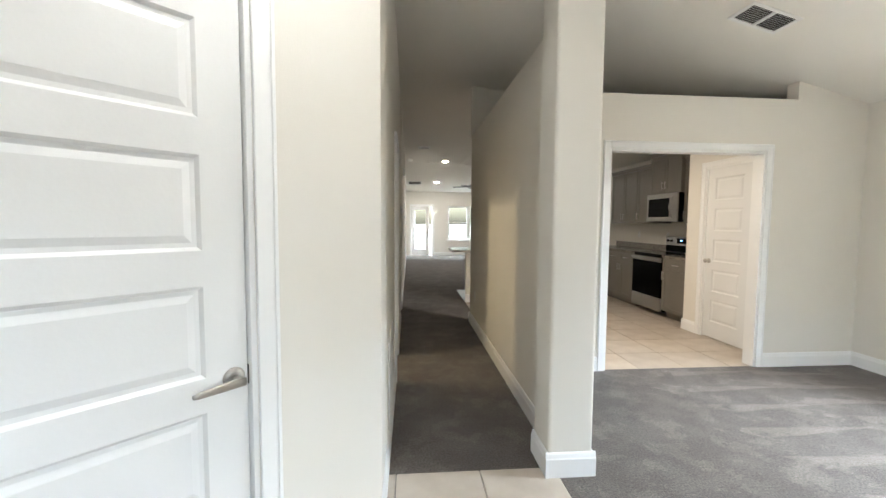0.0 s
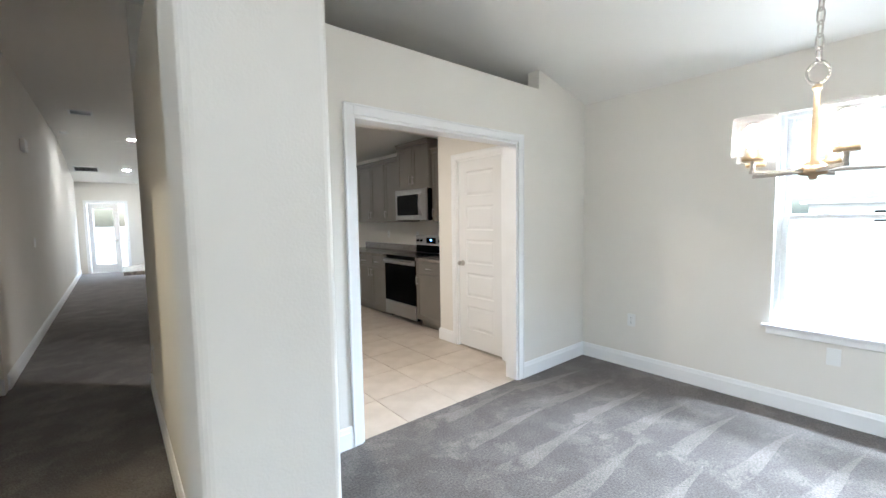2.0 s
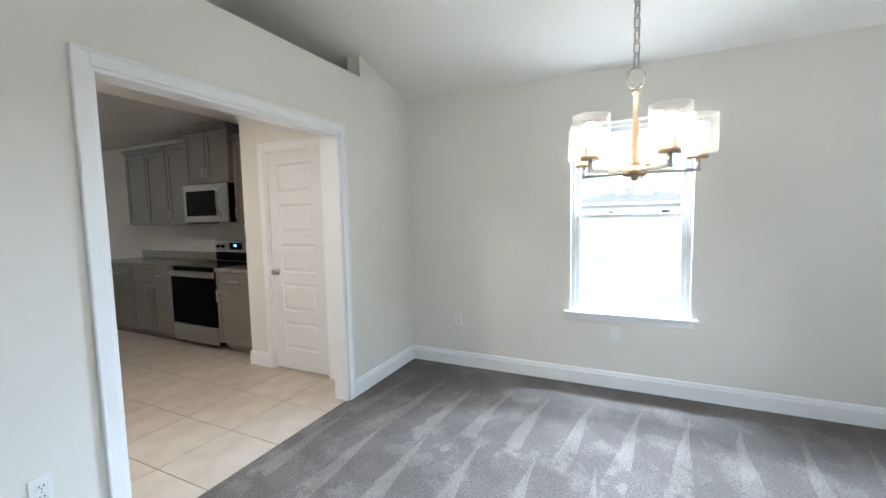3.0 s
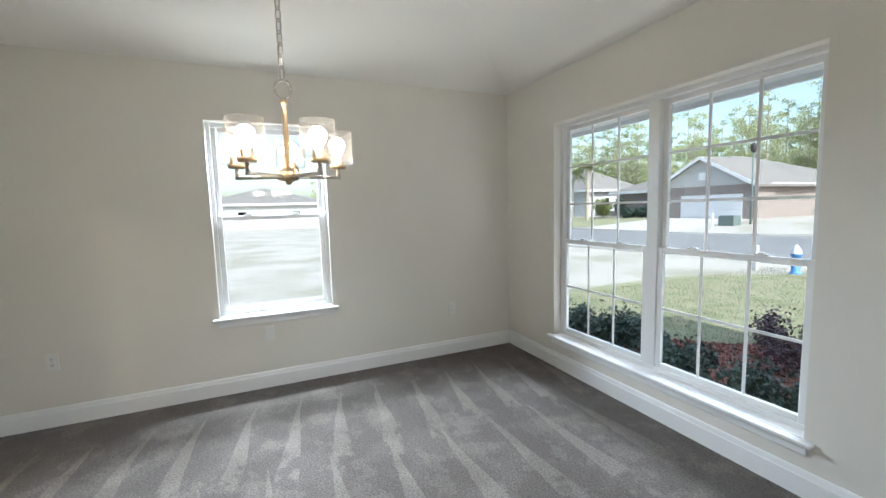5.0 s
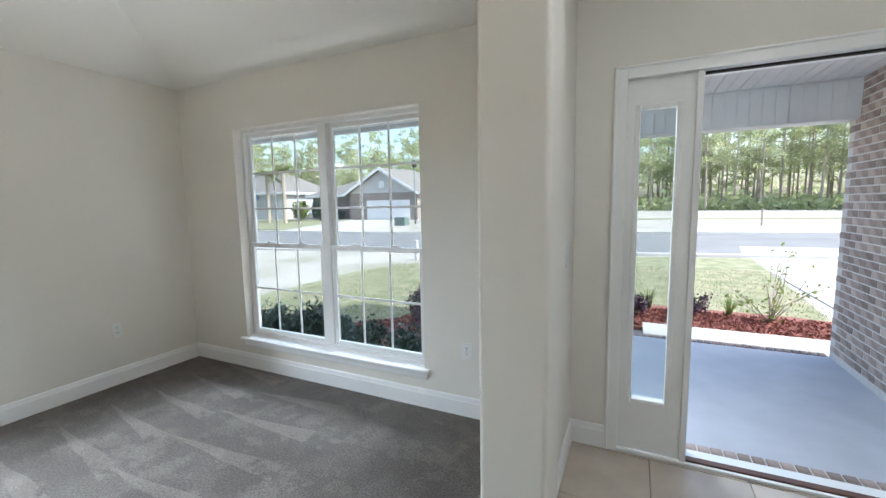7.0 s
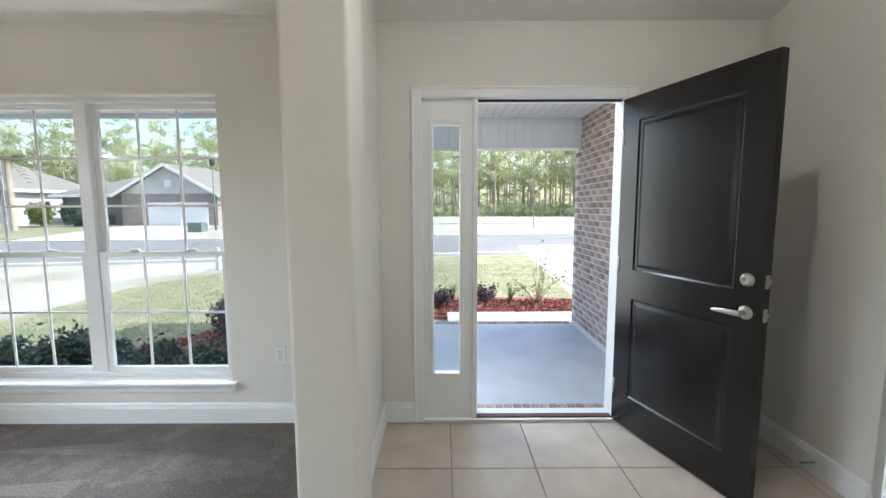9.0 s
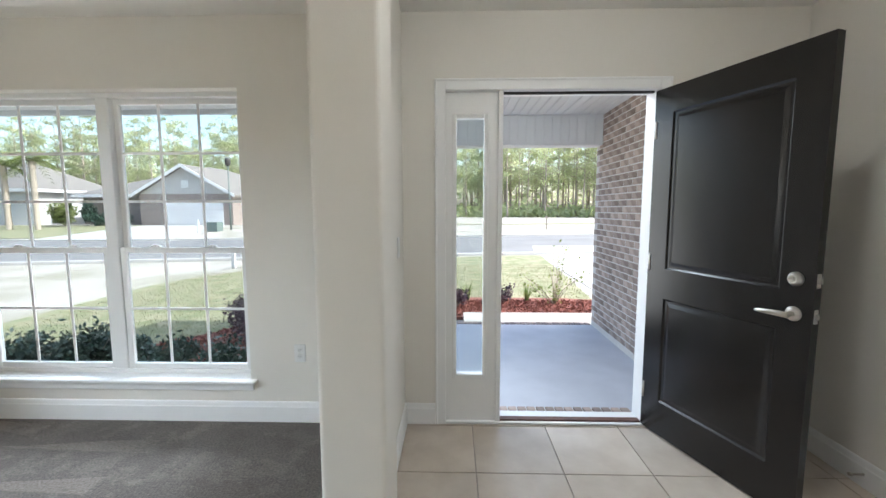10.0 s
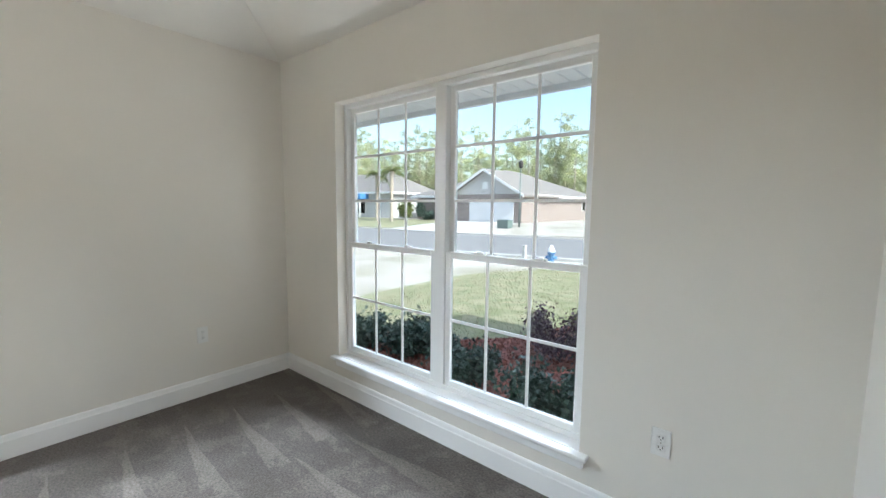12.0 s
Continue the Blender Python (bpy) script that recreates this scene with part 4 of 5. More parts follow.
def base_cabinet(y0, y1, doors=1, label="grey shaker base cabinet with drawer over door"):
    c = thing("base_cabinet", label, "cabinet", None, "kitchen base cabinets")
    bm = B()
    box(bm, (BF, y0 + 0.001, 0.10), (KW - 0.002, y1 - 0.001, 0.875))
    box(bm, (BF + 0.07, y0 + 0.001, 0.0), (KW - 0.002, y1 - 0.001, 0.10))
    part("body", bm, CAB, c)
    w = (y1 - y0) / doors
    for i in range(doors):
        a, b = y0 + w * i + 0.004, y0 + w * (i + 1) - 0.004
        d = shaker(c, "drawer", BF - 0.001, a, b, 0.715, 0.868)
        pull(d, (BF - 0.02, (a + b) / 2, 0.79), "y")
        d = shaker(c, "door", BF - 0.001, a, b, 0.108, 0.705)
        pull(d, (BF - 0.02, (b - 0.035) if i % 2 == 0 else a + 0.035, 0.62), "z")


def wall_cabinet(y0, y1, z0, z1, deep, doors, label="grey shaker wall cabinet with crown moulding"):
    c = thing("wall_cabinet", label, "cabinet", None, "kitchen wall cabinets")
    x = KW - deep
    bm = B()
    box(bm, (x, y0 + 0.001, z0), (KW - 0.002, y1 - 0.001, z1))
    part("body", bm, CAB, c)
    bm = B()
    prism(bm, [(x - 0.05, y0 - 0.0), (KW - 0.002, y0 - 0.0), (KW - 0.002, y1), (x - 0.05, y1)], z1 + 0.045, z1 + 0.06)
    prism(bm, [(x - 0.03, y0 + 0.002), (KW - 0.002, y0 + 0.002), (KW - 0.002, y1 - 0.002), (x - 0.03, y1 - 0.002)], z1 + 0.001, z1 + 0.0448)
    part("crown", bm, CAB, c)
    w = (y1 - y0) / doors
    for i in range(doors):
        a, b = y0 + w * i + 0.004, y0 + w * (i + 1) - 0.004
        d = shaker(c, "door", x - 0.001, a, b, z0 + 0.006, z1 - 0.006)
        pull(d, (x - 0.02, (b - 0.035) if i % 2 == 0 else a + 0.035, z0 + 0.12), "z")


R0, R1 = 6.07, 6.83
base_cabinet(5.445, R0 - 0.004)
base_cabinet(R1 + 0.004, R1 + 0.84, 2, "grey shaker double base cabinet with two drawers")
base_cabinet(R1 + 0.845, R1 + 1.7, 2, "grey shaker double base cabinet with two drawers")
wall_cabinet(5.445, R0 - 0.004, 1.38, 2.29, 0.33, 1)
wall_cabinet(R0, R1, 1.84, 2.43, 0.38, 2, "raised grey cabinet above the microwave")
wall_cabinet(R1 + 0.004, R1 + 0.45, 1.38, 2.29, 0.33, 1)
wall_cabinet(R1 + 0.455, R1 + 1.33, 1.38, 2.29, 0.33, 2, "grey double-door shaker wall cabinet")
for y0, y1 in ((5.442, R0 - 0.003), (R1 + 0.003, R1 + 1.72)):
    t = thing("countertop", "speckled granite countertop with a low backsplash", "countertop")
    bm = B()
    box(bm, (BF - 0.035, y0, 0.8765), (KW - 0.001, y1, 0.915), bevel=0.006, seg=2)
    part("slab", bm, GRANITE, t)
    bm = B()
    box(bm, (KW - 0.022, y0, 0.9155), (KW - 0.001, y1, 1.015), bevel=0.003, seg=1)
    part("backsplash", bm, GRANITE, t)
rng = thing("range", "stainless steel electric range with a black oven door", "range")
bm = B()
box(bm, (BF + 0.0, R0, 0.06), (KW - 0.01, R1, 0.905), bevel=0.003, seg=1)
part("body", bm, BLACKGL, rng)
bm = B()
box(bm, (BF - 0.03, R0 + 0.002, 0.27), (BF - 0.001, R1 - 0.002, 0.87), bevel=0.006)
od = part("oven_door", bm, BLACKGL, rng, "black glass oven door")
bm = B()
box(bm, (BF - 0.034, R0 + 0.002, 0.80), (BF - 0.031, R1 - 0.002, 0.868))
part("door_trim", bm, STEEL, od)
bm = B()
cyl(bm, (BF - 0.075, R0 + 0.05, 0.845), (BF - 0.075, R1 - 0.05, 0.845), 0.012, n=14)
for y in (R0 + 0.07, R1 - 0.07):
    cyl(bm, (BF - 0.03, y, 0.845), (BF - 0.075, y, 0.845), 0.009, n=10)
part("oven_handle", bm, STEEL, od, "stainless bar handle")
bm = B()
box(bm, (BF - 0.03, R0 + 0.002, 0.07), (BF - 0.001, R1 - 0.002, 0.262), bevel=0.006)
part("storage_drawer", bm, STEEL, rng, "stainless storage drawer")
bm = B()
box(bm, (BF - 0.02, R0, 0.906), (KW - 0.08, R1, 0.918), bevel=0.004)
part("cooktop", bm, BLACKGL, rng, "black glass cooktop")
bm = B()
box(bm, (KW - 0.085, R0, 0.9185), (KW - 0.005, R1, 1.17), bevel=0.006)
bg = part("control_panel", bm, STEEL, rng)
bm = B()
box(bm, (KW - 0.0885, R0 + 0.27, 1.06), (KW - 0.0855, R1 - 0.27, 1.145))
disp = part("display", bm, BLACKGL, bg)
bm = B()
box(bm, (KW - 0.0895, R0 + 0.36, 1.10), (KW - 0.0887, R1 - 0.36, 1.12))
part("digits", bm, material("display_blue", (0.1, 0.2, 0.4), 0.4, emit=((0.2, 0.5, 1.0), 2.0)), disp)
bm = B()
box(bm, (KW - 0.087, R0 + 0.01, 0.925), (KW - 0.0855, R1 - 0.01, 1.03))
part("panel_band", bm, BLACKGL, bg)
for dy in (0.07, 0.16, 0.60, 0.69):
    bm = B()
    cyl(bm, (KW - 0.086, R0 + dy, 1.10), (KW - 0.112, R0 + dy, 1.10), 0.021, 0.018, 16)
    part("knob", bm, BLACKGL, bg)
mw = thing("microwave", "stainless over-the-range microwave with black window", "microwave")
MF = KW - 0.42
bm = B()
box(bm, (MF, R0 + 0.001, 1.40), (KW - 0.003, R1 - 0.001, 1.835), bevel=0.003, seg=1)
part("body", bm, BLACKGL, mw)
bm = B()
box(bm, (MF - 0.022, R0 + 0.001, 1.405), (MF - 0.001, R1 - 0.001, 1.832), bevel=0.005)
md = part("door", bm, STEEL, mw)
bm = B()
box(bm, (MF - 0.025, R0 + 0.19, 1.475), (MF - 0.0225, R1 - 0.05, 1.76), bevel=0.001, seg=1)
part("window", bm, BLACKGL, md, "black glass microwave window")
bm = B()
pts = [Vector((MF - 0.022 - 0.05 * math.sin(math.pi * k / 8), R0 + 0.115, 1.46 + 0.32 * k / 8)) for k in range(9)]
tube(bm, pts, 0.010, 10)
part("handle", bm, STEEL, md, "curved stainless handle")
for y in (6.9, 7.75):
    copy_thing(first, Matrix.Translation((KW, y, 1.17)) @ pose(0, 0, 0, 0, 0, -90))
# breakfast bar at the end of the hallway
bar = thing("breakfast_bar", "granite-topped half wall bar beside the hallway", "bar counter")
bm = B()
box(bm, (1.56, 7.3, 0), (3.2, 7.42, 0.875))
part("half_wall", bm, WALL, bar)
bm = B()
prism(bm, [(1.30, 7.1), (3.2, 7.1), (3.2, 8.0), (1.50, 8.0), (1.30, 7.8)], 0.876, 0.915)
part("top", bm, GRANITE, bar, "speckled granite bar top")
bm = B()
box(bm, (1.545, 7.285, 0), (3.2, 7.3, 0.135))
part("skirting", bm, TRIM, bar)

# ---- outdoors ----
GZ = -0.30
bm = B()
box(bm, (-400, -400, GZ - 0.5), (400, 400, GZ))
structure("ground", bm, SAND, "pale sandy ground with dry tufts", "ground")


def slab(name, poly, z, mat, label, category, low=GZ - 0.1):
    bm = B()
    prism(bm, poly, low, z)
    return structure(name, bm, mat, label, category)


slab("lawn", [(-1.4, -4.6), (0.8, -4.7), (1.9, -4.4), (2.0, -2.0), (7.2, -0.9), (7.7, -3.4), (7.7, -6.4), (6.4, -9.0), (2.0, -11.2), (-2.0, -12.0), (-1.7, -8.0)], GZ + 0.02, LAWN, "patchy sunlit lawn", "lawn")
NEAR = [(-90, -24.0), (0, -12.2), (15, -9.4), (30, -8.9), (95, -8.9)]
OVER = [(95, -17.8), (30, -17.8), (17, -18.4), (0, -21.6), (-90, -34.0)]
slab("road", NEAR + OVER, GZ + 0.012, ROAD, "pale sun-bleached asphalt street", "road")
slab("kerb_far", [(x, y + 0.002) for x, y in OVER] + [(x, y - 0.3) for x, y in reversed(OVER)], GZ + 0.09, WALK, "low concrete kerb", "kerb")
slab("kerb_near", [(x, y - 0.002) for x, y in NEAR] + [(x, y + 0.3) for x, y in reversed(NEAR)], GZ + 0.09, WALK, "low concrete kerb", "kerb")


def rise(x, y):
    """The ground over the street climbs gently to the houses."""
    return GZ + 0.02 + 0.45 * min(1.0, max(0.0, (-19.5 - y) / 7.5))


slab("driveway", [(-9.0, -4.5), (-1.75, -5.0), (-1.9, -12.5), (-2.4, -15.6), (-11, -16.0)], GZ + 0.016, WALK, "pale concrete driveway", "driveway")
slab("far_lawn", [(-60, -46), (12, -38), (12, -40), (-60, -50)], GZ + 0.03, LAWN, "dry grass verge", "lawn")
slab("house_lawn", [(24.2, -20.0), (40, -18.6), (60, -18.6), (60, -27), (24.2, -27)], rise, LAWN, "lawn before the houses over the street", "lawn")
slab("house_yard", [(24.2, -27), (60, -27), (60, -48), (9, -48), (9, -27)], GZ + 0.47, SAND, "bare sandy yards round the houses", "yard")
slab("far_verge", [(9, -20.9), (17.4, -19.4), (17.6, -27), (9, -27)], rise, SAND, "sandy verge over the street", "verge")
slab("far_drive", [(17.4, -19.4), (24.2, -18.7), (24.2, -27), (17.6, -27)], rise, WALK, "pale driveway over the street", "driveway")
slab("porch", [(-0.66, -0.27), (1.62, -0.27), (1.62, -2.72), (-0.66, -2.72)], -0.105, CONCRETE, "shaded grey concrete porch floor", "porch")
slab("walkway", [(-3.6, -2.83), (0.95, -2.83), (0.95, -3.6), (-3.6, -3.6)], -0.18, WALK, "sunlit pale concrete walkway", "walkway")
BED = [(6.3, -0.27), (6.1, -1.5), (5.5, -1.95), (4.75, -2.25), (4.25, -2.75), (4.0, -3.5), (3.7, -4.4)]
slab("mulch_bed", [(-1.9, -3.61), (2.2, -3.61), (2.2, -3.4), (1.9, -4.7), (0.8, -4.95), (-0.9, -4.9), (-1.9, -4.7)], GZ + 0.05, MULCH, "red bark mulch bed", "mulch bed")
slab("mulch_bed", [(1.64, -0.27)] + BED + [(2.2, -4.7), (1.64, -3.2)], GZ + 0.05, MULCH, "red bark mulch bed under the window", "mulch bed")

# porch roof: boarded soffit, beam, eave soffit
bm = B()
box(bm, (-0.66, -2.55, 2.475), (1.75, -0.27, 2.56))
structure("porch_ceiling", bm, SIDING, "white boarded porch ceiling", "ceiling")
beam = thing("porch_beam", "white panelled porch beam", "beam", kind="structure")
bm = B()
box(bm, (-0.66, -2.78, 2.12), (1.85, -2.555, 2.80))
part("core", bm, SIDING, beam)
bm = B()
box(bm, (-0.048, -0.006, 0), (0.048, 0, 0.335), bevel=0.004, seg=1)
pb = part("panel", bm, SIDING, beam, m=pose(-0.61, -2.549, 2.125))
for i in range(1, 24):
    share("panel", pb.data, beam, pose(-0.61 + 0.1 * i, -2.549, 2.125))
ps = thing("porch_soffit", "white tongue-and-groove boards under the porch roof", "soffit", kind="structure")
bm = B()
box(bm, (-0.048, -2.26, -0.008), (0.048, 0, 0), bevel=0.006, seg=1)
pb = part("board", bm, SIDING, ps, m=pose(-0.61, -0.28, 2.474))
for i in range(1, 24):
    share("board", pb.data, ps, pose(-0.61 + 0.1 * i, -0.28, 2.474))
bm = B()
box(bm, (1.96, -0.78, 2.145), (5.6, -0.27, 2.20))
structure("eave_soffit", bm, SIDING, "white vented eave soffit", "soffit")
es = thing("soffit_boards", "white ribbed boards under the eave", "soffit", kind="structure")
bm = B()
box(bm, (-0.049, -0.50, -0.010), (0.049, 0, 0), bevel=0.005, seg=1)
pb = part("board", bm, SIDING, es, m=pose(2.02, -0.275, 2.144))
for i in range(1, 35):
    share("board", pb.data, es, pose(2.02 + 0.102 * i, -0.275, 2.144))
bm = B()
box(bm, (1.96, -0.82, 2.10), (5.6, -0.785, 2.66))
box(bm, (5.6, -0.82, 2.46), (5.63, 6, 2.66))
structure("fascia", bm, SIDING, "white fascia board", "fascia")
bm = B()
box(bm, (5.06, -0.27, 2.52), (5.6, 6, 2.58))
structure("side_soffit", bm, SIDING, "white soffit over the side window", "soffit")
# roof over the whole house, seen only from outside
bm = B()
v = [bm.verts.new(q) for q in ((-2.6, -0.85, 2.70), (5.65, -0.85, 2.70), (5.65, 18.2, 2.70), (-2.6, 18.2, 2.70), (1.5, 3.4, 4.4), (1.5, 14.0, 4.4))]
for q in ((0, 1, 4), (1, 2, 5, 4), (2, 3, 5), (3, 0, 4, 5)):
    bm.faces.new([v[k] for k in q])
bmesh.ops.solidify(bm, geom=bm.faces[:], thickness=0.06)
structure("roof", bm, ROOFM, "brown shingle hip roof of the house", "roof")
bm = B()
prism(bm, [(-0.9, -3.05), (1.95, -3.05), (1.95, -0.5), (-0.9, -0.5)], 2.80, lambda x, y: 2.86 + 0.25 * (y + 3.05))
structure("porch_roof", bm, ROOFM, "brown shingle porch roof", "roof")
# outer walls that close the house on the left
bm = B()
box(bm, (-2.6, -0.2, GZ), (-2.46, FAR + 0.14, 2.75))
box(bm, (-2.6, -0.27, GZ), (LEFT - 0.14, -0.13, 2.75))
structure("wall_outer", bm, SIDING, "plain outer wall of the house", "wall")


def leaf_mesh(name, mat, pts, size, rnd, flat=0.0, long=1.8):
    """Small folded leaves at the given points, joined in one mesh."""
    verts, faces = [], []
    for q in pts:
        d = Vector((rnd.gauss(0, 1), rnd.gauss(0, 1), rnd.gauss(0, 1) * (1 - flat) + 0.2)).normalized()
        u = d.orthogonal().normalized()
        u.rotate(Matrix.Rotation(rnd.uniform(0, 6.28), 3, d))
        w = d.cross(u)
        s = size * rnd.uniform(0.6, 1.35)
        k = len(verts)
        verts += [q - u * s * long / 2, q + w * s / 2 + d * s * 0.12, q + u * s * long / 2, q - w * s / 2 + d * s * 0.12]
        faces += [(k, k + 1, k + 2), (k, k + 2, k + 3)]
    me = bpy.data.meshes.new(name)
    me.from_pydata([tuple(q) for q in verts], [], faces)
    me.materials.append(mat)
    return me


def shrub(label, x, y, r, h, mat, seed, leaves=1500, size=0.035, z=GZ + 0.05, group="shrubs under the window"):
    rnd = random.Random(seed)
    t = thing("shrub", label, "shrub", Matrix.Translation((x, y, z)), group)
    bm = B()
    tips = []
    for i in range(16):
        a, e = rnd.uniform(0, 6.28), rnd.uniform(0.1, 1.2)
        tip = Vector((r * 0.85 * math.cos(a) * math.cos(e * 0.8), r * 0.85 * math.sin(a) * math.cos(e * 0.8), h * (0.35 + 0.6 * math.sin(e))))
        cyl(bm, (0, 0, 0), tip * 0.5 + Vector((0, 0, 0.02)), 0.008, 0.005, 5)
        cyl(bm, tip * 0.5 + Vector((0, 0, 0.02)), tip, 0.005, 0.002, 5)
        tips.append(tip)
    part("stems", bm, BARK, t)
    pts = []
    for i in range(leaves):
        tip = tips[rnd.randrange(len(tips))]
        f = rnd.uniform(0.35, 1.05)
        q = tip * f + Vector((rnd.gauss(0, 1), rnd.gauss(0, 1), rnd.gauss(0, 0.8))) * r * 0.17
        q.z = max(q.z, 0.02)
        pts.append(q)
    share("foliage", leaf_mesh("foliage", mat, pts, size, rnd), t, Matrix())
    return t


for k, (x, y, r, h) in enumerate(((2.3, -1.1, 0.38, 0.40), (3.0, -1.2, 0.40, 0.44), (3.95, -1.35, 0.36, 0.38), (4.75, -1.5, 0.34, 0.40), (5.35, -1.3, 0.34, 0.42), (5.85, -1.0, 0.30, 0.36))):
    shrub("dense dark green shrub in the mulch bed", x, y, r, h, LEAF, 10 + k, 2800, 0.031)
for k, (x, y, r, h) in enumerate(((3.5, -2.45, 0.40, 0.56), (2.35, -2.7, 0.34, 0.46))):
    shrub("dark purple-leaved shrub in the mulch bed", x, y, r, h, LEAFP, 30 + k, 2600, 0.024)
for k, (x, y) in enumerate(((0.23, -4.55), (1.04, -4.2), (1.5, -4.3))):
    shrub("low purple-leaved shrub in red mulch", x, y, 0.22, 0.32, LEAFP, 40 + k, 700, 0.03, group="shrubs by the walkway")

# bark chips strewn over both beds
rnd = random.Random(55)
pts = []
for i in range(15000):
    if i % 3:
        x = rnd.uniform(1.7, 6.1)
        low = np.interp(x, [q[0] for q in reversed(BED)], [q[1] for q in reversed(BED)]) if x > 3.7 else -4.4
        y = rnd.uniform(low + 0.05, -0.3)
    else:
        x = rnd.uniform(-1.85, 2.1)
        y = rnd.uniform(-4.7, -3.65)
    pts.append(Vector((x, y, GZ + 0.052 + rnd.uniform(0, 0.015))))
tagged(share("bark_chips", leaf_mesh("bark_chips", MULCH, pts, 0.022, rnd, flat=0.3, long=3.4), None, Matrix()), "shredded red bark chips strewn over the beds", "mulch", kind="stuff")

# grass blades standing on the lawn, too many to count
rnd = random.Random(77)
verts, faces = [], []
for i in range(60000):
    x, y = rnd.uniform(-1.6, 7.4), -1.2 - 8.5 * rnd.random() ** 1.3
    if x > 6.3:
        inside = y < -1.2
    elif x > 3.7:
        inside = y < np.interp(x, [q[0] for q in reversed(BED)], [q[1] for q in reversed(BED)])
    elif x > 1.9:
        inside = y < -5.0
    else:
        inside = y < -5.0
    if not inside or y < -9.5:
        continue
    a, L = rnd.uniform(0, 6.28), rnd.uniform(0.010, 0.028)
    d = Vector((math.cos(a), math.sin(a), 0))
    c = Vector((x, y, GZ + 0.02))
    lean = d.orthogonal() * rnd.uniform(-0.03, 0.03)
    k = len(verts)
    verts += [c - d * 0.004, c + d * 0.004, c + lean + Vector((0, 0, L))]
    faces.append((k, k + 1, k + 2))
me = bpy.data.meshes.new("grass_blades")
me.from_pydata([tuple(q) for q in verts], [], faces)
GRASSM = material("grass_blade", (0.20, 0.19, 0.10), 0.8, color2=(0.25, 0.225, 0.14), scale=2.5, detail=6, low=0.4, high=0.6)
let_light_through(GRASSM, 0.4)
me.materials.append(GRASSM)
tagged(share("grass_blades", me, None, Matrix()), "short sparse yellow-green grass on the lawn", "grass", kind="stuff")


def grass_clump(x, y, h, seed):
    rnd = random.Random(seed)
    t = thing("grass_clump", "clump of bright green strap leaves in mulch", "ornamental grass", Matrix.Translation((x, y, GZ + 0.05)), "strap-leaved clumps")
    verts, faces = [], []
    for i in range(46):
        a, lean = rnd.uniform(0, 6.28), rnd.uniform(0.1, 0.75)
        L, w = h * rnd.uniform(0.7, 1.15), 0.009
        side = Vector((-math.sin(a), math.cos(a), 0)) * w
        k = len(verts)
        for s in range(5):
            f = s / 4
            c = Vector((math.cos(a), math.sin(a), 0)) * (0.03 + L * lean * f * f) + Vector((0, 0, L * f * (1 - 0.35 * lean * f)))
            verts += [c - side * (1 - f * 0.9), c + side * (1 - f * 0.9)]
        for s in range(4):
            faces.append((k + 2 * s, k + 2 * s + 1, k + 2 * s + 3, k + 2 * s + 2))
    me = bpy.data.meshes.new("blades")
    me.from_pydata([tuple(q) for q in verts], [], faces)
    me.materials.append(LEAFY)
    share("blades", me, t, Matrix())


for k, (x, y, h) in enumerate(((-0.19, -4.65, 0.36), (0.85, -4.7, 0.38), (3.75, -3.5, 0.34))):
    grass_clump(x, y, h, 60 + k)


def sapling(x, y, h, seed):
    rnd = random.Random(seed)
    t = thing("sapling", "young airy bush with sparse light green leaves", "bush", Matrix.Translation((x, y, GZ + 0.05)))
    pts = []
    for i in range(13):
        a, e = rnd.uniform(0, 6.28), rnd.uniform(0.6, 1.45)
        L = h * rnd.uniform(0.55, 1.0)
        tip = Vector((math.cos(a) * math.cos(e), math.sin(a) * math.cos(e), math.sin(e))) * L
        mid = tip * 0.5 + Vector((rnd.gauss(0, 0.03), rnd.gauss(0, 0.03), 0.03))
        bm = B()
        cyl(bm, (0, 0, 0), mid, 0.009, 0.006, 6)
        cyl(bm, mid, tip, 0.006, 0.002, 6)
        part("stem", bm, BARK, t)
        for j in range(15):
            f = rnd.uniform(0.1, 1.02)
            base = mid * (2 * f) if f < 0.5 else mid.lerp(tip, 2 * f - 1)
            pts.append(base + Vector((rnd.gauss(0, 1), rnd.gauss(0, 1), rnd.gauss(0, 1))) * 0.05)
    share("foliage", leaf_mesh("foliage", LEAFY, pts, 0.035, rnd), t, Matrix())


sapling(-0.62, -4.45, 1.1, 5)

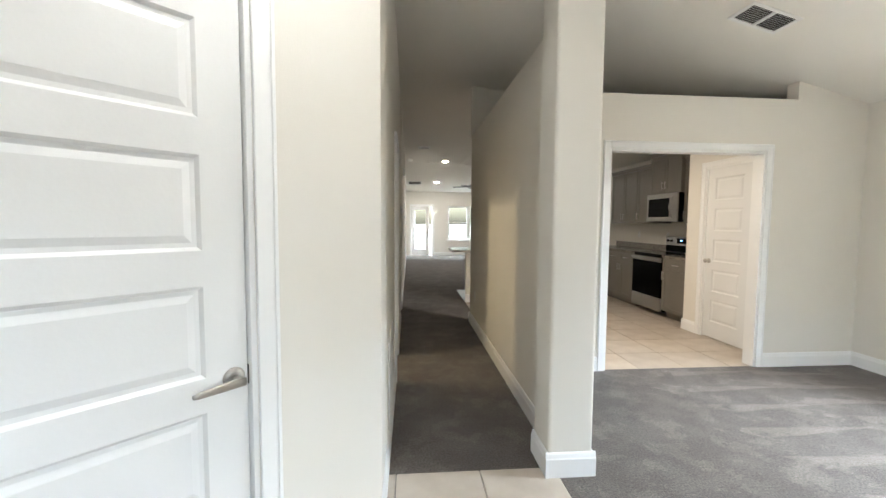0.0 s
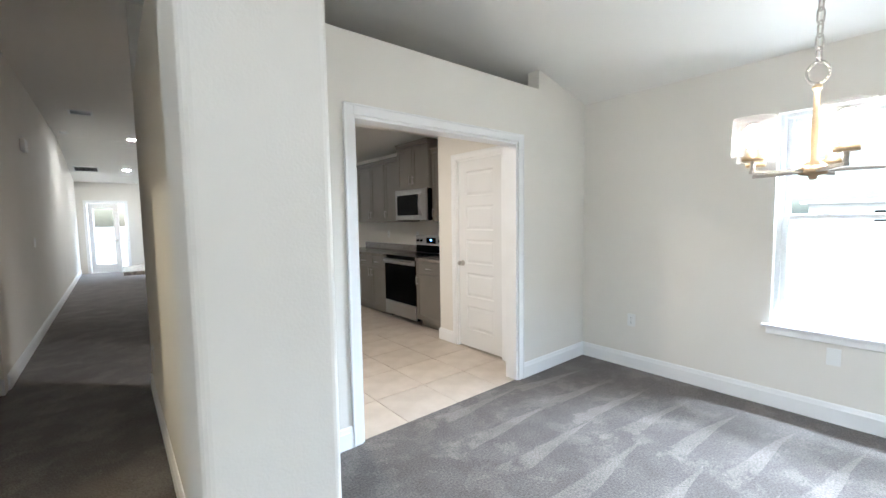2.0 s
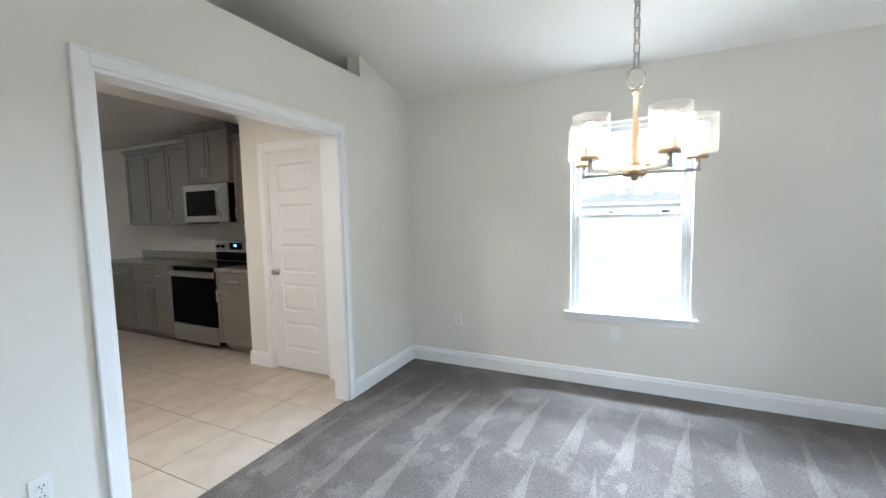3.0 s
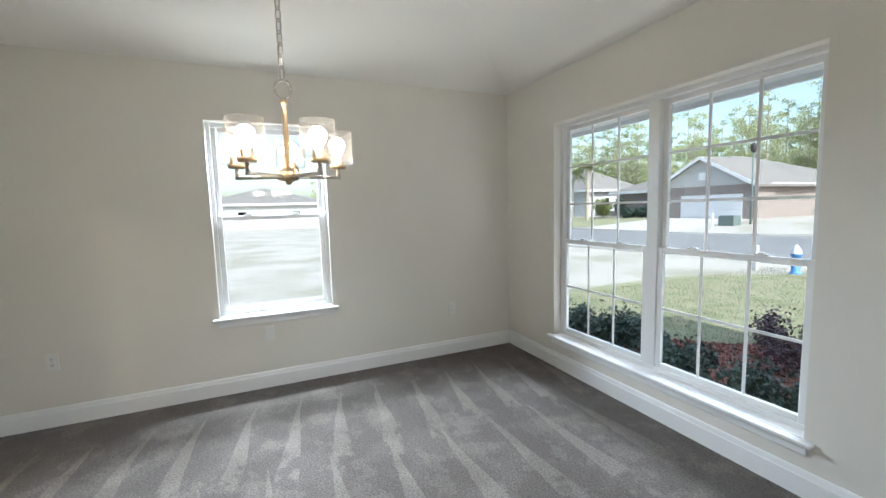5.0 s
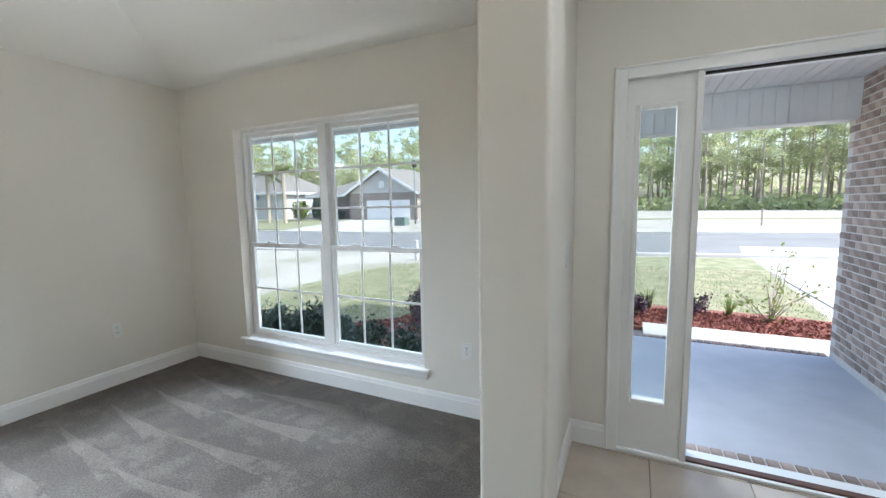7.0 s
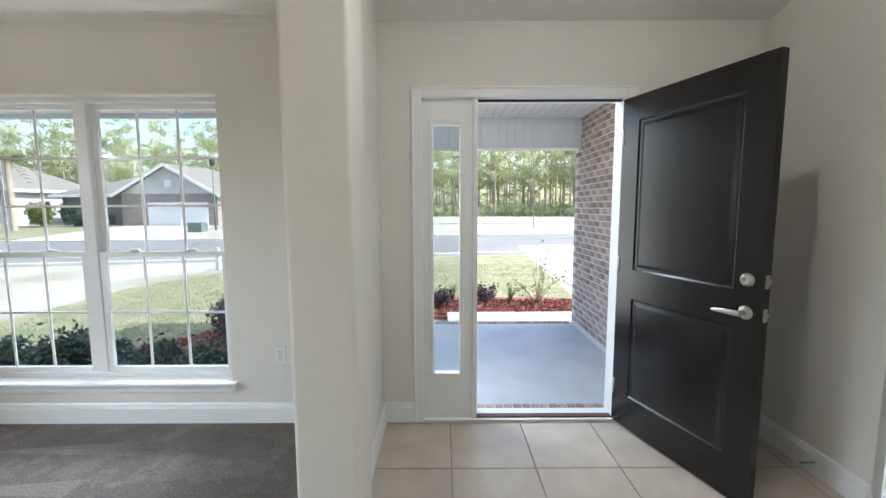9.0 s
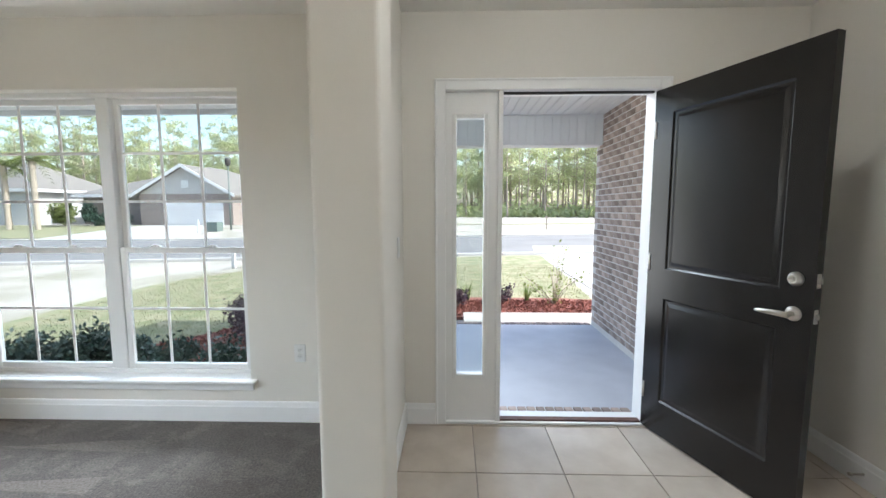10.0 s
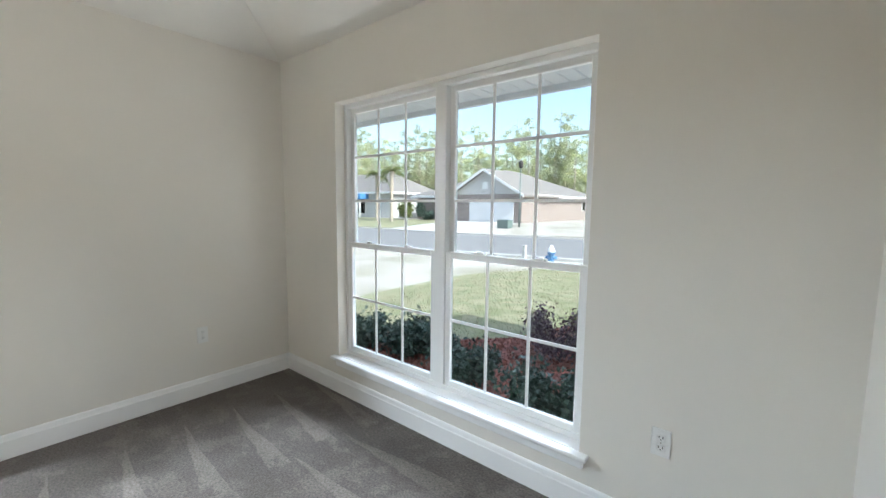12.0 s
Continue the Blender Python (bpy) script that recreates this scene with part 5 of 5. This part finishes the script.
# pine trees: three grown once, then set out in a belt
pines = []
for k in range(4):
    rnd = random.Random(90 + k)
    h = 16.5 + 1.6 * k
    t = thing("pine_tree", "tall slender pine with a bare trunk and airy crown", "tree", Matrix.Translation((-30 + 7 * k, -74, GZ)), "pine belt")
    bm = B()
    bend = rnd.uniform(-0.25, 0.25)
    knots = [Vector((bend * math.sin(f * 3), 0.2 * bend * f, h * f)) for f in [i / 6 for i in range(7)]]
    for a, b, i in zip(knots, knots[1:], range(6)):
        cyl(bm, a, b, 0.19 * (1 - i / 6.6), 0.19 * (1 - (i + 1) / 6.6), 7, caps=False)
    pts = []
    for i in range(26):
        f = rnd.uniform(0.42, 1.0) if i % 5 else rnd.uniform(0.25, 0.5)
        a = rnd.uniform(0, 6.28)
        L = (1.15 - f) * rnd.uniform(2.2, 4.2) + 0.4
        root = Vector((bend * math.sin(f * 3), 0.2 * bend * f, h * f))
        tip = root + Vector((math.cos(a) * L, math.sin(a) * L, L * rnd.uniform(0.05, 0.5)))
        cyl(bm, root, tip, 0.05, 0.015, 5, caps=False)
        for j in range(58):
            g = rnd.uniform(0.35, 1.05)
            pts.append(root.lerp(tip, g) + Vector((rnd.gauss(0, 0.36), rnd.gauss(0, 0.36), rnd.gauss(0, 0.24))))
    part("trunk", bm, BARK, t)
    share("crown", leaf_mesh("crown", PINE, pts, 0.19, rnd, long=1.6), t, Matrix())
    pines.append(t)
rnd = random.Random(7)
for i in range(294):
    u = i / 293
    ang = radians(-38 + 118 * u) + rnd.uniform(-0.01, 0.01)
    dist = rnd.uniform(78, 104) + 34 * max(0, u - 0.35)
    # a belt from ahead of the porch round to the far side street
    x = 4 + dist * math.sin(ang) * 1.0
    y = -dist * math.cos(ang) if ang < radians(75) else -dist * math.cos(ang) * 1.0
    copy_thing(pines[i % 4], Matrix.Translation((x, y, GZ)) @ pose(0, 0, 0, 0, 0, rnd.uniform(0, 360)) @ Matrix.Scale(rnd.uniform(0.85, 1.1), 4))
# undergrowth at the foot of the belt
pts = []
for i in range(16000):
    ang = radians(rnd.uniform(-38, 85))
    dist = rnd.uniform(76, 112) + 24 * max(0, ang - 0.3)
    high = abs(rnd.gauss(0, 1.0)) + (rnd.uniform(0, 9) if i % 2 and dist > 96 else 0)
    pts.append(Vector((4 + dist * math.sin(ang), -dist * math.cos(ang), GZ + high)))
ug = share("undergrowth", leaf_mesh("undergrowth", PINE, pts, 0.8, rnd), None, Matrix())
tagged(ug, "green and tan scrub below the pines", "scrub", kind="stuff")
fence = thing("far_fence", "weathered low fence among the pines", "fence")
bm = B()
box(bm, (-60, -88.1, GZ), (10, -88.0, GZ + 1.9))
part("panels", bm, BARK, fence)


def far_house(label, x0, x1, y0, y1, eave, ridge, wall_mat, gable=None, garage=None, windows=(), side_windows=()):
    """A one-storey house with a hip roof; its front faces +y at y1. gable: (x0, x1, y, peak)."""
    c = thing("house", label, "house", Matrix.Translation((0, 0, 0)), "houses over the street")
    bm = B()
    box(bm, (x0, y0, GZ), (x1, y1, eave))
    part("wall", bm, wall_mat, c)
    bm = B()
    o, mx, my = 0.5, (x0 + x1) / 2, (y0 + y1) / 2
    corners = [(x0 - o, y0 - o, eave), (x1 + o, y0 - o, eave), (x1 + o, y1 + o, eave), (x0 - o, y1 + o, eave)]
    if x1 - x0 >= y1 - y0:
        half = (y1 - y0) / 2
        v = [bm.verts.new(q) for q in corners + [(x0 + half, my, ridge), (x1 - half, my, ridge)]]
        faces = ((0, 1, 5, 4), (1, 2, 5), (2, 3, 4, 5), (3, 0, 4))
    else:
        half = (x1 - x0) / 2
        v = [bm.verts.new(q) for q in corners + [(mx, y0 + half, ridge), (mx, y1 - half, ridge)]]
        faces = ((0, 1, 4), (1, 2, 5, 4), (2, 3, 5), (3, 0, 4, 5))
    for q in faces:
        bm.faces.new([v[k] for k in q])
    bm.faces.new([v[k] for k in (3, 2, 1, 0)])
    part("roof", bm, ROOFM, c)
    bm = B()
    box(bm, (x0 - o, y1 + o, eave - 0.2), (x1 + o, y1 + o + 0.04, eave + 0.02))
    box(bm, (x0 - o - 0.04, y0 - o, eave - 0.2), (x0 - o, y1 + o, eave + 0.02))
    part("fascia", bm, SIDING, c)
    if gable:
        a, b, gy, peak = gable
        m = (a + b) / 2
        bm = B()
        box(bm, (a, y1 - 0.5, GZ), (b, gy, eave))
        part("garage_wall", bm, BRICKFLAT, c)
        bm = B()
        q = [bm.verts.new(p) for p in ((a, gy, eave), (b, gy, eave), (m, gy, peak))]
        q2 = [bm.verts.new((p.co.x, y1 - 3.5, p.co.z)) for p in q]
        bm.faces.new(q)
        bm.faces.new(q2[::-1])
        for i in range(3):
            j = (i + 1) % 3
            bm.faces.new((q[i], q2[i], q2[j], q[j]))
        bmesh.ops.recalc_face_normals(bm, faces=bm.faces)
        part("gable", bm, GREYSID, c)
        for s in (-1, 1):
            bm = B()
            e = a - 0.4 if s < 0 else b + 0.4
            k = (peak - eave) / (m - a)
            p = [(e, gy + 0.4, eave - 0.4 * k), (m, gy + 0.4, peak), (m, y1 - 4.5, peak), (e, y1 - 4.5, eave - 0.4 * k)]
            lo = [bm.verts.new(t) for t in p]
            hi = [bm.verts.new((t[0], t[1], t[2] + 0.16)) for t in p]
            bm.faces.new(lo)
            bm.faces.new(hi)
            for i in range(4):
                j = (i + 1) % 4
                bm.faces.new((lo[i], lo[j], hi[j], hi[i]))
            bmesh.ops.recalc_face_normals(bm, faces=bm.faces)
            part("gable_roof", bm, ROOFM, c)
            bm = B()
            p = [(e, gy + 0.41, eave - 0.4 * k - 0.06), (m, gy + 0.41, peak - 0.06), (m, gy + 0.41, peak + 0.17), (e, gy + 0.41, eave - 0.4 * k + 0.17)]
            lo = [bm.verts.new(t) for t in p]
            hi = [bm.verts.new((t[0], t[1] + 0.04, t[2])) for t in p]
            bm.faces.new(lo)
            bm.faces.new(hi)
            for i in range(4):
                j = (i + 1) % 4
                bm.faces.new((lo[i], lo[j], hi[j], hi[i]))
            bmesh.ops.recalc_face_normals(bm, faces=bm.faces)
            part("bargeboard", bm, SIDING, c)
        bm = B()
        box(bm, (m - 0.25, gy, eave + 0.45), (m + 0.25, gy + 0.05, eave + 1.0))
        part("gable_vent", bm, SIDING, c)
        ga, gb = garage
        d = None
        for i in range(4):
            bm = B()
            box(bm, (ga, gy + 0.0, GZ + 0.05 + 0.53 * i), (gb, gy + 0.04, GZ + 0.05 + 0.53 * i + 0.52), bevel=0.01, seg=1)
            part("garage_door_panel", bm, SIDING, c, "white sectional garage door panel")
    for wx, wz0, wz1, ww in windows:
        bm = B()
        box(bm, (wx, y1, wz0), (wx + ww, y1 + 0.05, wz1))
        wnd = part("window", bm, SIDING, c)
        bm = B()
        box(bm, (wx + 0.07, y1 + 0.051, wz0 + 0.07), (wx + ww - 0.07, y1 + 0.06, wz1 - 0.07))
        part("pane", bm, BLACKGL, wnd)
    for wy, wz0, wz1, ww in side_windows:
        bm = B()
        box(bm, (x0 - 0.05, wy, wz0), (x0, wy + ww, wz1))
        wnd = part("window", bm, SIDING, c)
        bm = B()
        box(bm, (x0 - 0.06, wy + 0.07, wz0 + 0.07), (x0 - 0.051, wy + ww - 0.07, wz1 - 0.07))
        part("pane", bm, BLACKGL, wnd)
    return c


BRICKFLAT = material("far_brick", (0.20, 0.165, 0.145), 0.9, color2=(0.27, 0.23, 0.21), scale=5, detail=6)
far_house("grey gabled house with a white garage door", 17.7, 30.5, -44.5, -29.0, 2.5, 5.3, BRICKFLAT, (17.5, 24.5, -27.2, 4.5), (18.2, 22.6), side_windows=((-41.5, 1.1, 2.1, 0.9),))
white_house = far_house("white one-storey house with a blue-canopied front", 33, 48, -35.0, -27.5, 2.9, 5.3, STUCCO, None, None, ((37.0, 0.5, 2.2, 1.6), (41.5, 0.5, 2.2, 1.6)), ((-30.6, 1.1, 2.1, 0.7),))
bm = B()
box(bm, (36.4, -27.44, 2.15), (46.5, -26.2, 2.75), bevel=0.05, seg=1)
part("canopy", bm, BLUE, white_house, "blue canopy over the house front")
for x in (36.7, 39.7, 43.0, 46.2):
    bm = B()
    cyl(bm, (x, -26.4, GZ + 0.3), (x, -26.4, 2.16), 0.09, n=8)
    part("canopy_post", bm, SIDING, white_house)
far_house("low white house beyond the sandy lot", 50, 70, -4.5, 9, 2.5, 4.6, STUCCO, None, None, (), ((-1.5, 0.6, 1.7, 1.0), (4.0, 0.6, 1.7, 1.0)))


def palm(x, y, h, seed):
    rnd = random.Random(seed)
    t = thing("palm_tree", "palm with a pale trunk and drooping fronds", "tree", Matrix.Translation((x, y, GZ)), "palms")
    bm = B()
    for i in range(8):
        cyl(bm, (0, 0, h * i / 8), (0, 0, h * (i + 1) / 8), 0.17 + 0.02 * (i % 2), 0.16, 8, caps=False)
    part("trunk", bm, material("palm_bark", (0.38, 0.33, 0.27), 0.95, color2=(0.28, 0.24, 0.19), scale=5, stretch=(1, 1, 4)), t)
    verts, faces = [], []
    for i in range(26):
        a, e = rnd.uniform(0, 6.28), rnd.uniform(-0.5, 1.1)
        L = rnd.uniform(1.1, 1.7)
        ax = Vector((math.cos(a), math.sin(a), 0))
        side = Vector((-math.sin(a), math.cos(a), 0))
        for s in range(10):
            f = s / 10
            c = Vector((0, 0, h)) + ax * L * f * math.cos(e) + Vector((0, 0, L * (f * math.sin(e) - 0.75 * f * f)))
            for sg in (-1, 1):
                k = len(verts)
                tip = c + ax * 0.25 + side * sg * 0.42 * (1 - 0.5 * f) + Vector((0, 0, -0.16))
                verts += [c, c + ax * 0.11, tip]
                faces.append((k, k + 1, k + 2))
    me = bpy.data.meshes.new("fronds")
    me.from_pydata([tuple(q) for q in verts], [], faces)
    me.materials.append(LEAFY)
    share("fronds", me, t, Matrix())


palm(31.1, -24.0, 4.7, 3)
palm(29.1, -24.0, 5.0, 4)
for k, (x, y, r, h) in enumerate(((29.6, -26.4, 0.9, 1.8), (28.6, -27.4, 0.45, 2.0), (27.4, -27.0, 0.8, 0.9), (26.4, -27.6, 0.8, 0.9))):
    shrub("clipped green shrub before the house over the street", x, y, r, h, LEAFY if k == 0 else LEAF, 70 + k, 900, 0.14, GZ + 0.45, "far garden shrubs")

hyd = thing("hydrant", "blue and white fire hydrant on the verge", "hydrant", Matrix.Translation((6.5, -8.8, GZ)))
bm = B()
lathe(bm, (0, 0, 0), [(0.12, 0.0), (0.12, 0.04), (0.085, 0.05), (0.08, 0.42), (0.11, 0.44), (0.11, 0.48)], 16)
cyl(bm, (-0.16, 0, 0.33), (0.16, 0, 0.33), 0.045, n=10)
part("barrel", bm, BLUE, hyd)
bm = B()
lathe(bm, (0, 0, 0), [(0.10, 0.481), (0.09, 0.56), (0.05, 0.62), (0.02, 0.68), (0.0, 0.68)], 16)
part("bonnet", bm, SIDING, hyd, "white hydrant bonnet")
for x, y, h, mt in ((7.3, -8.75, 0.62, STUCCO), (17.1, -22.4, 1.0, SIDING), (-6.3, -30.0, 1.1, BARK)):
    mp = thing("marker_post", "short upright marker post by the street", "post", Matrix.Translation((x, y, GZ)), "marker posts")
    bm = B()
    box(bm, (-0.05, -0.05, 0), (0.05, 0.05, h), bevel=0.01, seg=1)
    part("post", bm, mt, mp)
ub = thing("utility_box", "green utility cabinet by the far kerb", "utility box", Matrix.Translation((16.6, -23.2, GZ + 0.22)))
bm = B()
box(bm, (-0.45, -0.35, 0), (0.45, 0.35, 0.62), bevel=0.04)
part("cabinet", bm, GREENB, ub)
lp = thing("street_lamp", "slim dark street lamp post", "street lamp", Matrix.Translation((15.9, -24.0, GZ + 0.25)))
bm = B()
cyl(bm, (0, 0, 0), (0, 0, 4.2), 0.06, 0.045, 8)
part("pole", bm, GREENB, lp)
bm = B()
lathe(bm, (0, 0, 4.2), [(0.05, 0), (0.16, 0.1), (0.18, 0.4), (0.08, 0.55), (0.0, 0.6)], 10)
part("lantern", bm, DARK, lp)

# ---- tiles ----


def tiles(parent, x0, x1, y0, y1, gx, gy, step, z=0.0, gap=0.004):
    made = {}
    i0, i1 = math.floor((x0 - gx) / step), math.ceil((x1 - gx) / step)
    j0, j1 = math.floor((y0 - gy) / step), math.ceil((y1 - gy) / step)
    for i in range(i0, i1):
        for j in range(j0, j1):
            a, b = max(gx + i * step, x0), min(gx + (i + 1) * step, x1)
            c, d = max(gy + j * step, y0), min(gy + (j + 1) * step, y1)
            if b - a < 0.02 or d - c < 0.02:
                continue
            key = (round(b - a, 3), round(d - c, 3))
            if key not in made:
                bm = B()
                w, h = (b - a) / 2 - gap / 2, (d - c) / 2 - gap / 2
                box(bm, (-w, -h, -0.009), (w, h, 0.0))
                for v in bm.verts:
                    if v.co.z > -0.001:
                        v.co.x *= 1 - 0.0015 / w
                        v.co.y *= 1 - 0.0015 / h
                me = bpy.data.meshes.new("tile")
                bm.to_mesh(me)
                bm.free()
                me.materials.append(TILE)
                made[key] = me
            share("tile", made[key], parent, pose((a + b) / 2, (c + d) / 2, z))


tiles(floor_tiles, LEFT, 1.40, FRONT, 2.62, 0.976, 0.356, 0.458)
tiles(floor_tiles, 1.55, SIDE, BACK + 0.02, 8.6, 2.76, 4.50, 0.462)

# ---- bricks ----
bw = thing("brick_wall", "mottled brown brick porch wall with pale mortar", "wall", kind="structure")
bm = B()
box(bm, (-1.9, -2.74, GZ), (-0.663, -0.27, 2.62))
part("mortar_bed", bm, MORTAR, bw)
bm = B()
box(bm, (0, -0.0965, -0.0285), (0.0055, 0.0965, 0.0285), bevel=0.002, seg=1)
bme = bpy.data.meshes.new("brick")
bm.to_mesh(bme)
bm.free()
bme.materials.append(BRICK)
rnd = random.Random(21)
row, z = 0, GZ + 0.29
while z < 2.60:
    y = -2.64 + (0.1015 if row % 2 else 0)
    while y < -0.35:
        share("brick", bme, bw, pose(-0.6645 + rnd.uniform(-0.002, 0.001), y, z, rnd.uniform(-0.6, 0.6), 0, rnd.uniform(-0.5, 0.5)))
        y += 0.206
    z += 0.0685
    row += 1
bm = B()
box(bm, (-0.098, -0.012, -0.029), (0.098, 0, 0.029), bevel=0.002, seg=1)
bme2 = bpy.data.meshes.new("brick")
bm.to_mesh(bme2)
bm.free()
bme2.materials.append(BRICK)
row, z = 0, GZ + 0.29
while z < 2.60:
    x = -0.775 - (0.1015 if row % 2 else 0)
    while x > -1.75:
        share("brick", bme2, bw, pose(x, -2.738, z))
        x -= 0.206
    z += 0.0685
    row += 1
edge = thing("porch_edging", "brick-on-edge border of the porch floor", "edging", kind="structure")
bm = B()
box(bm, (-0.66, -2.83, GZ), (1.62, -2.72, -0.112))
box(bm, (-0.2, -0.54, -0.11), (1.2, -0.43, -0.098))
part("mortar_bed", bm, MORTAR, edge)
bm = B()
box(bm, (-0.029, -0.052, -0.02), (0.029, 0.052, 0.0), bevel=0.003, seg=1)
bme3 = bpy.data.meshes.new("brick")
bm.to_mesh(bme3)
bm.free()
bme3.materials.append(BRICK)
for i in range(33):
    share("brick", bme3, edge, pose(-0.625 + 0.0685 * i, -2.775, -0.098))
for i in range(20):
    share("brick", bme3, edge, pose(-0.16 + 0.0685 * i, -0.485, -0.088))
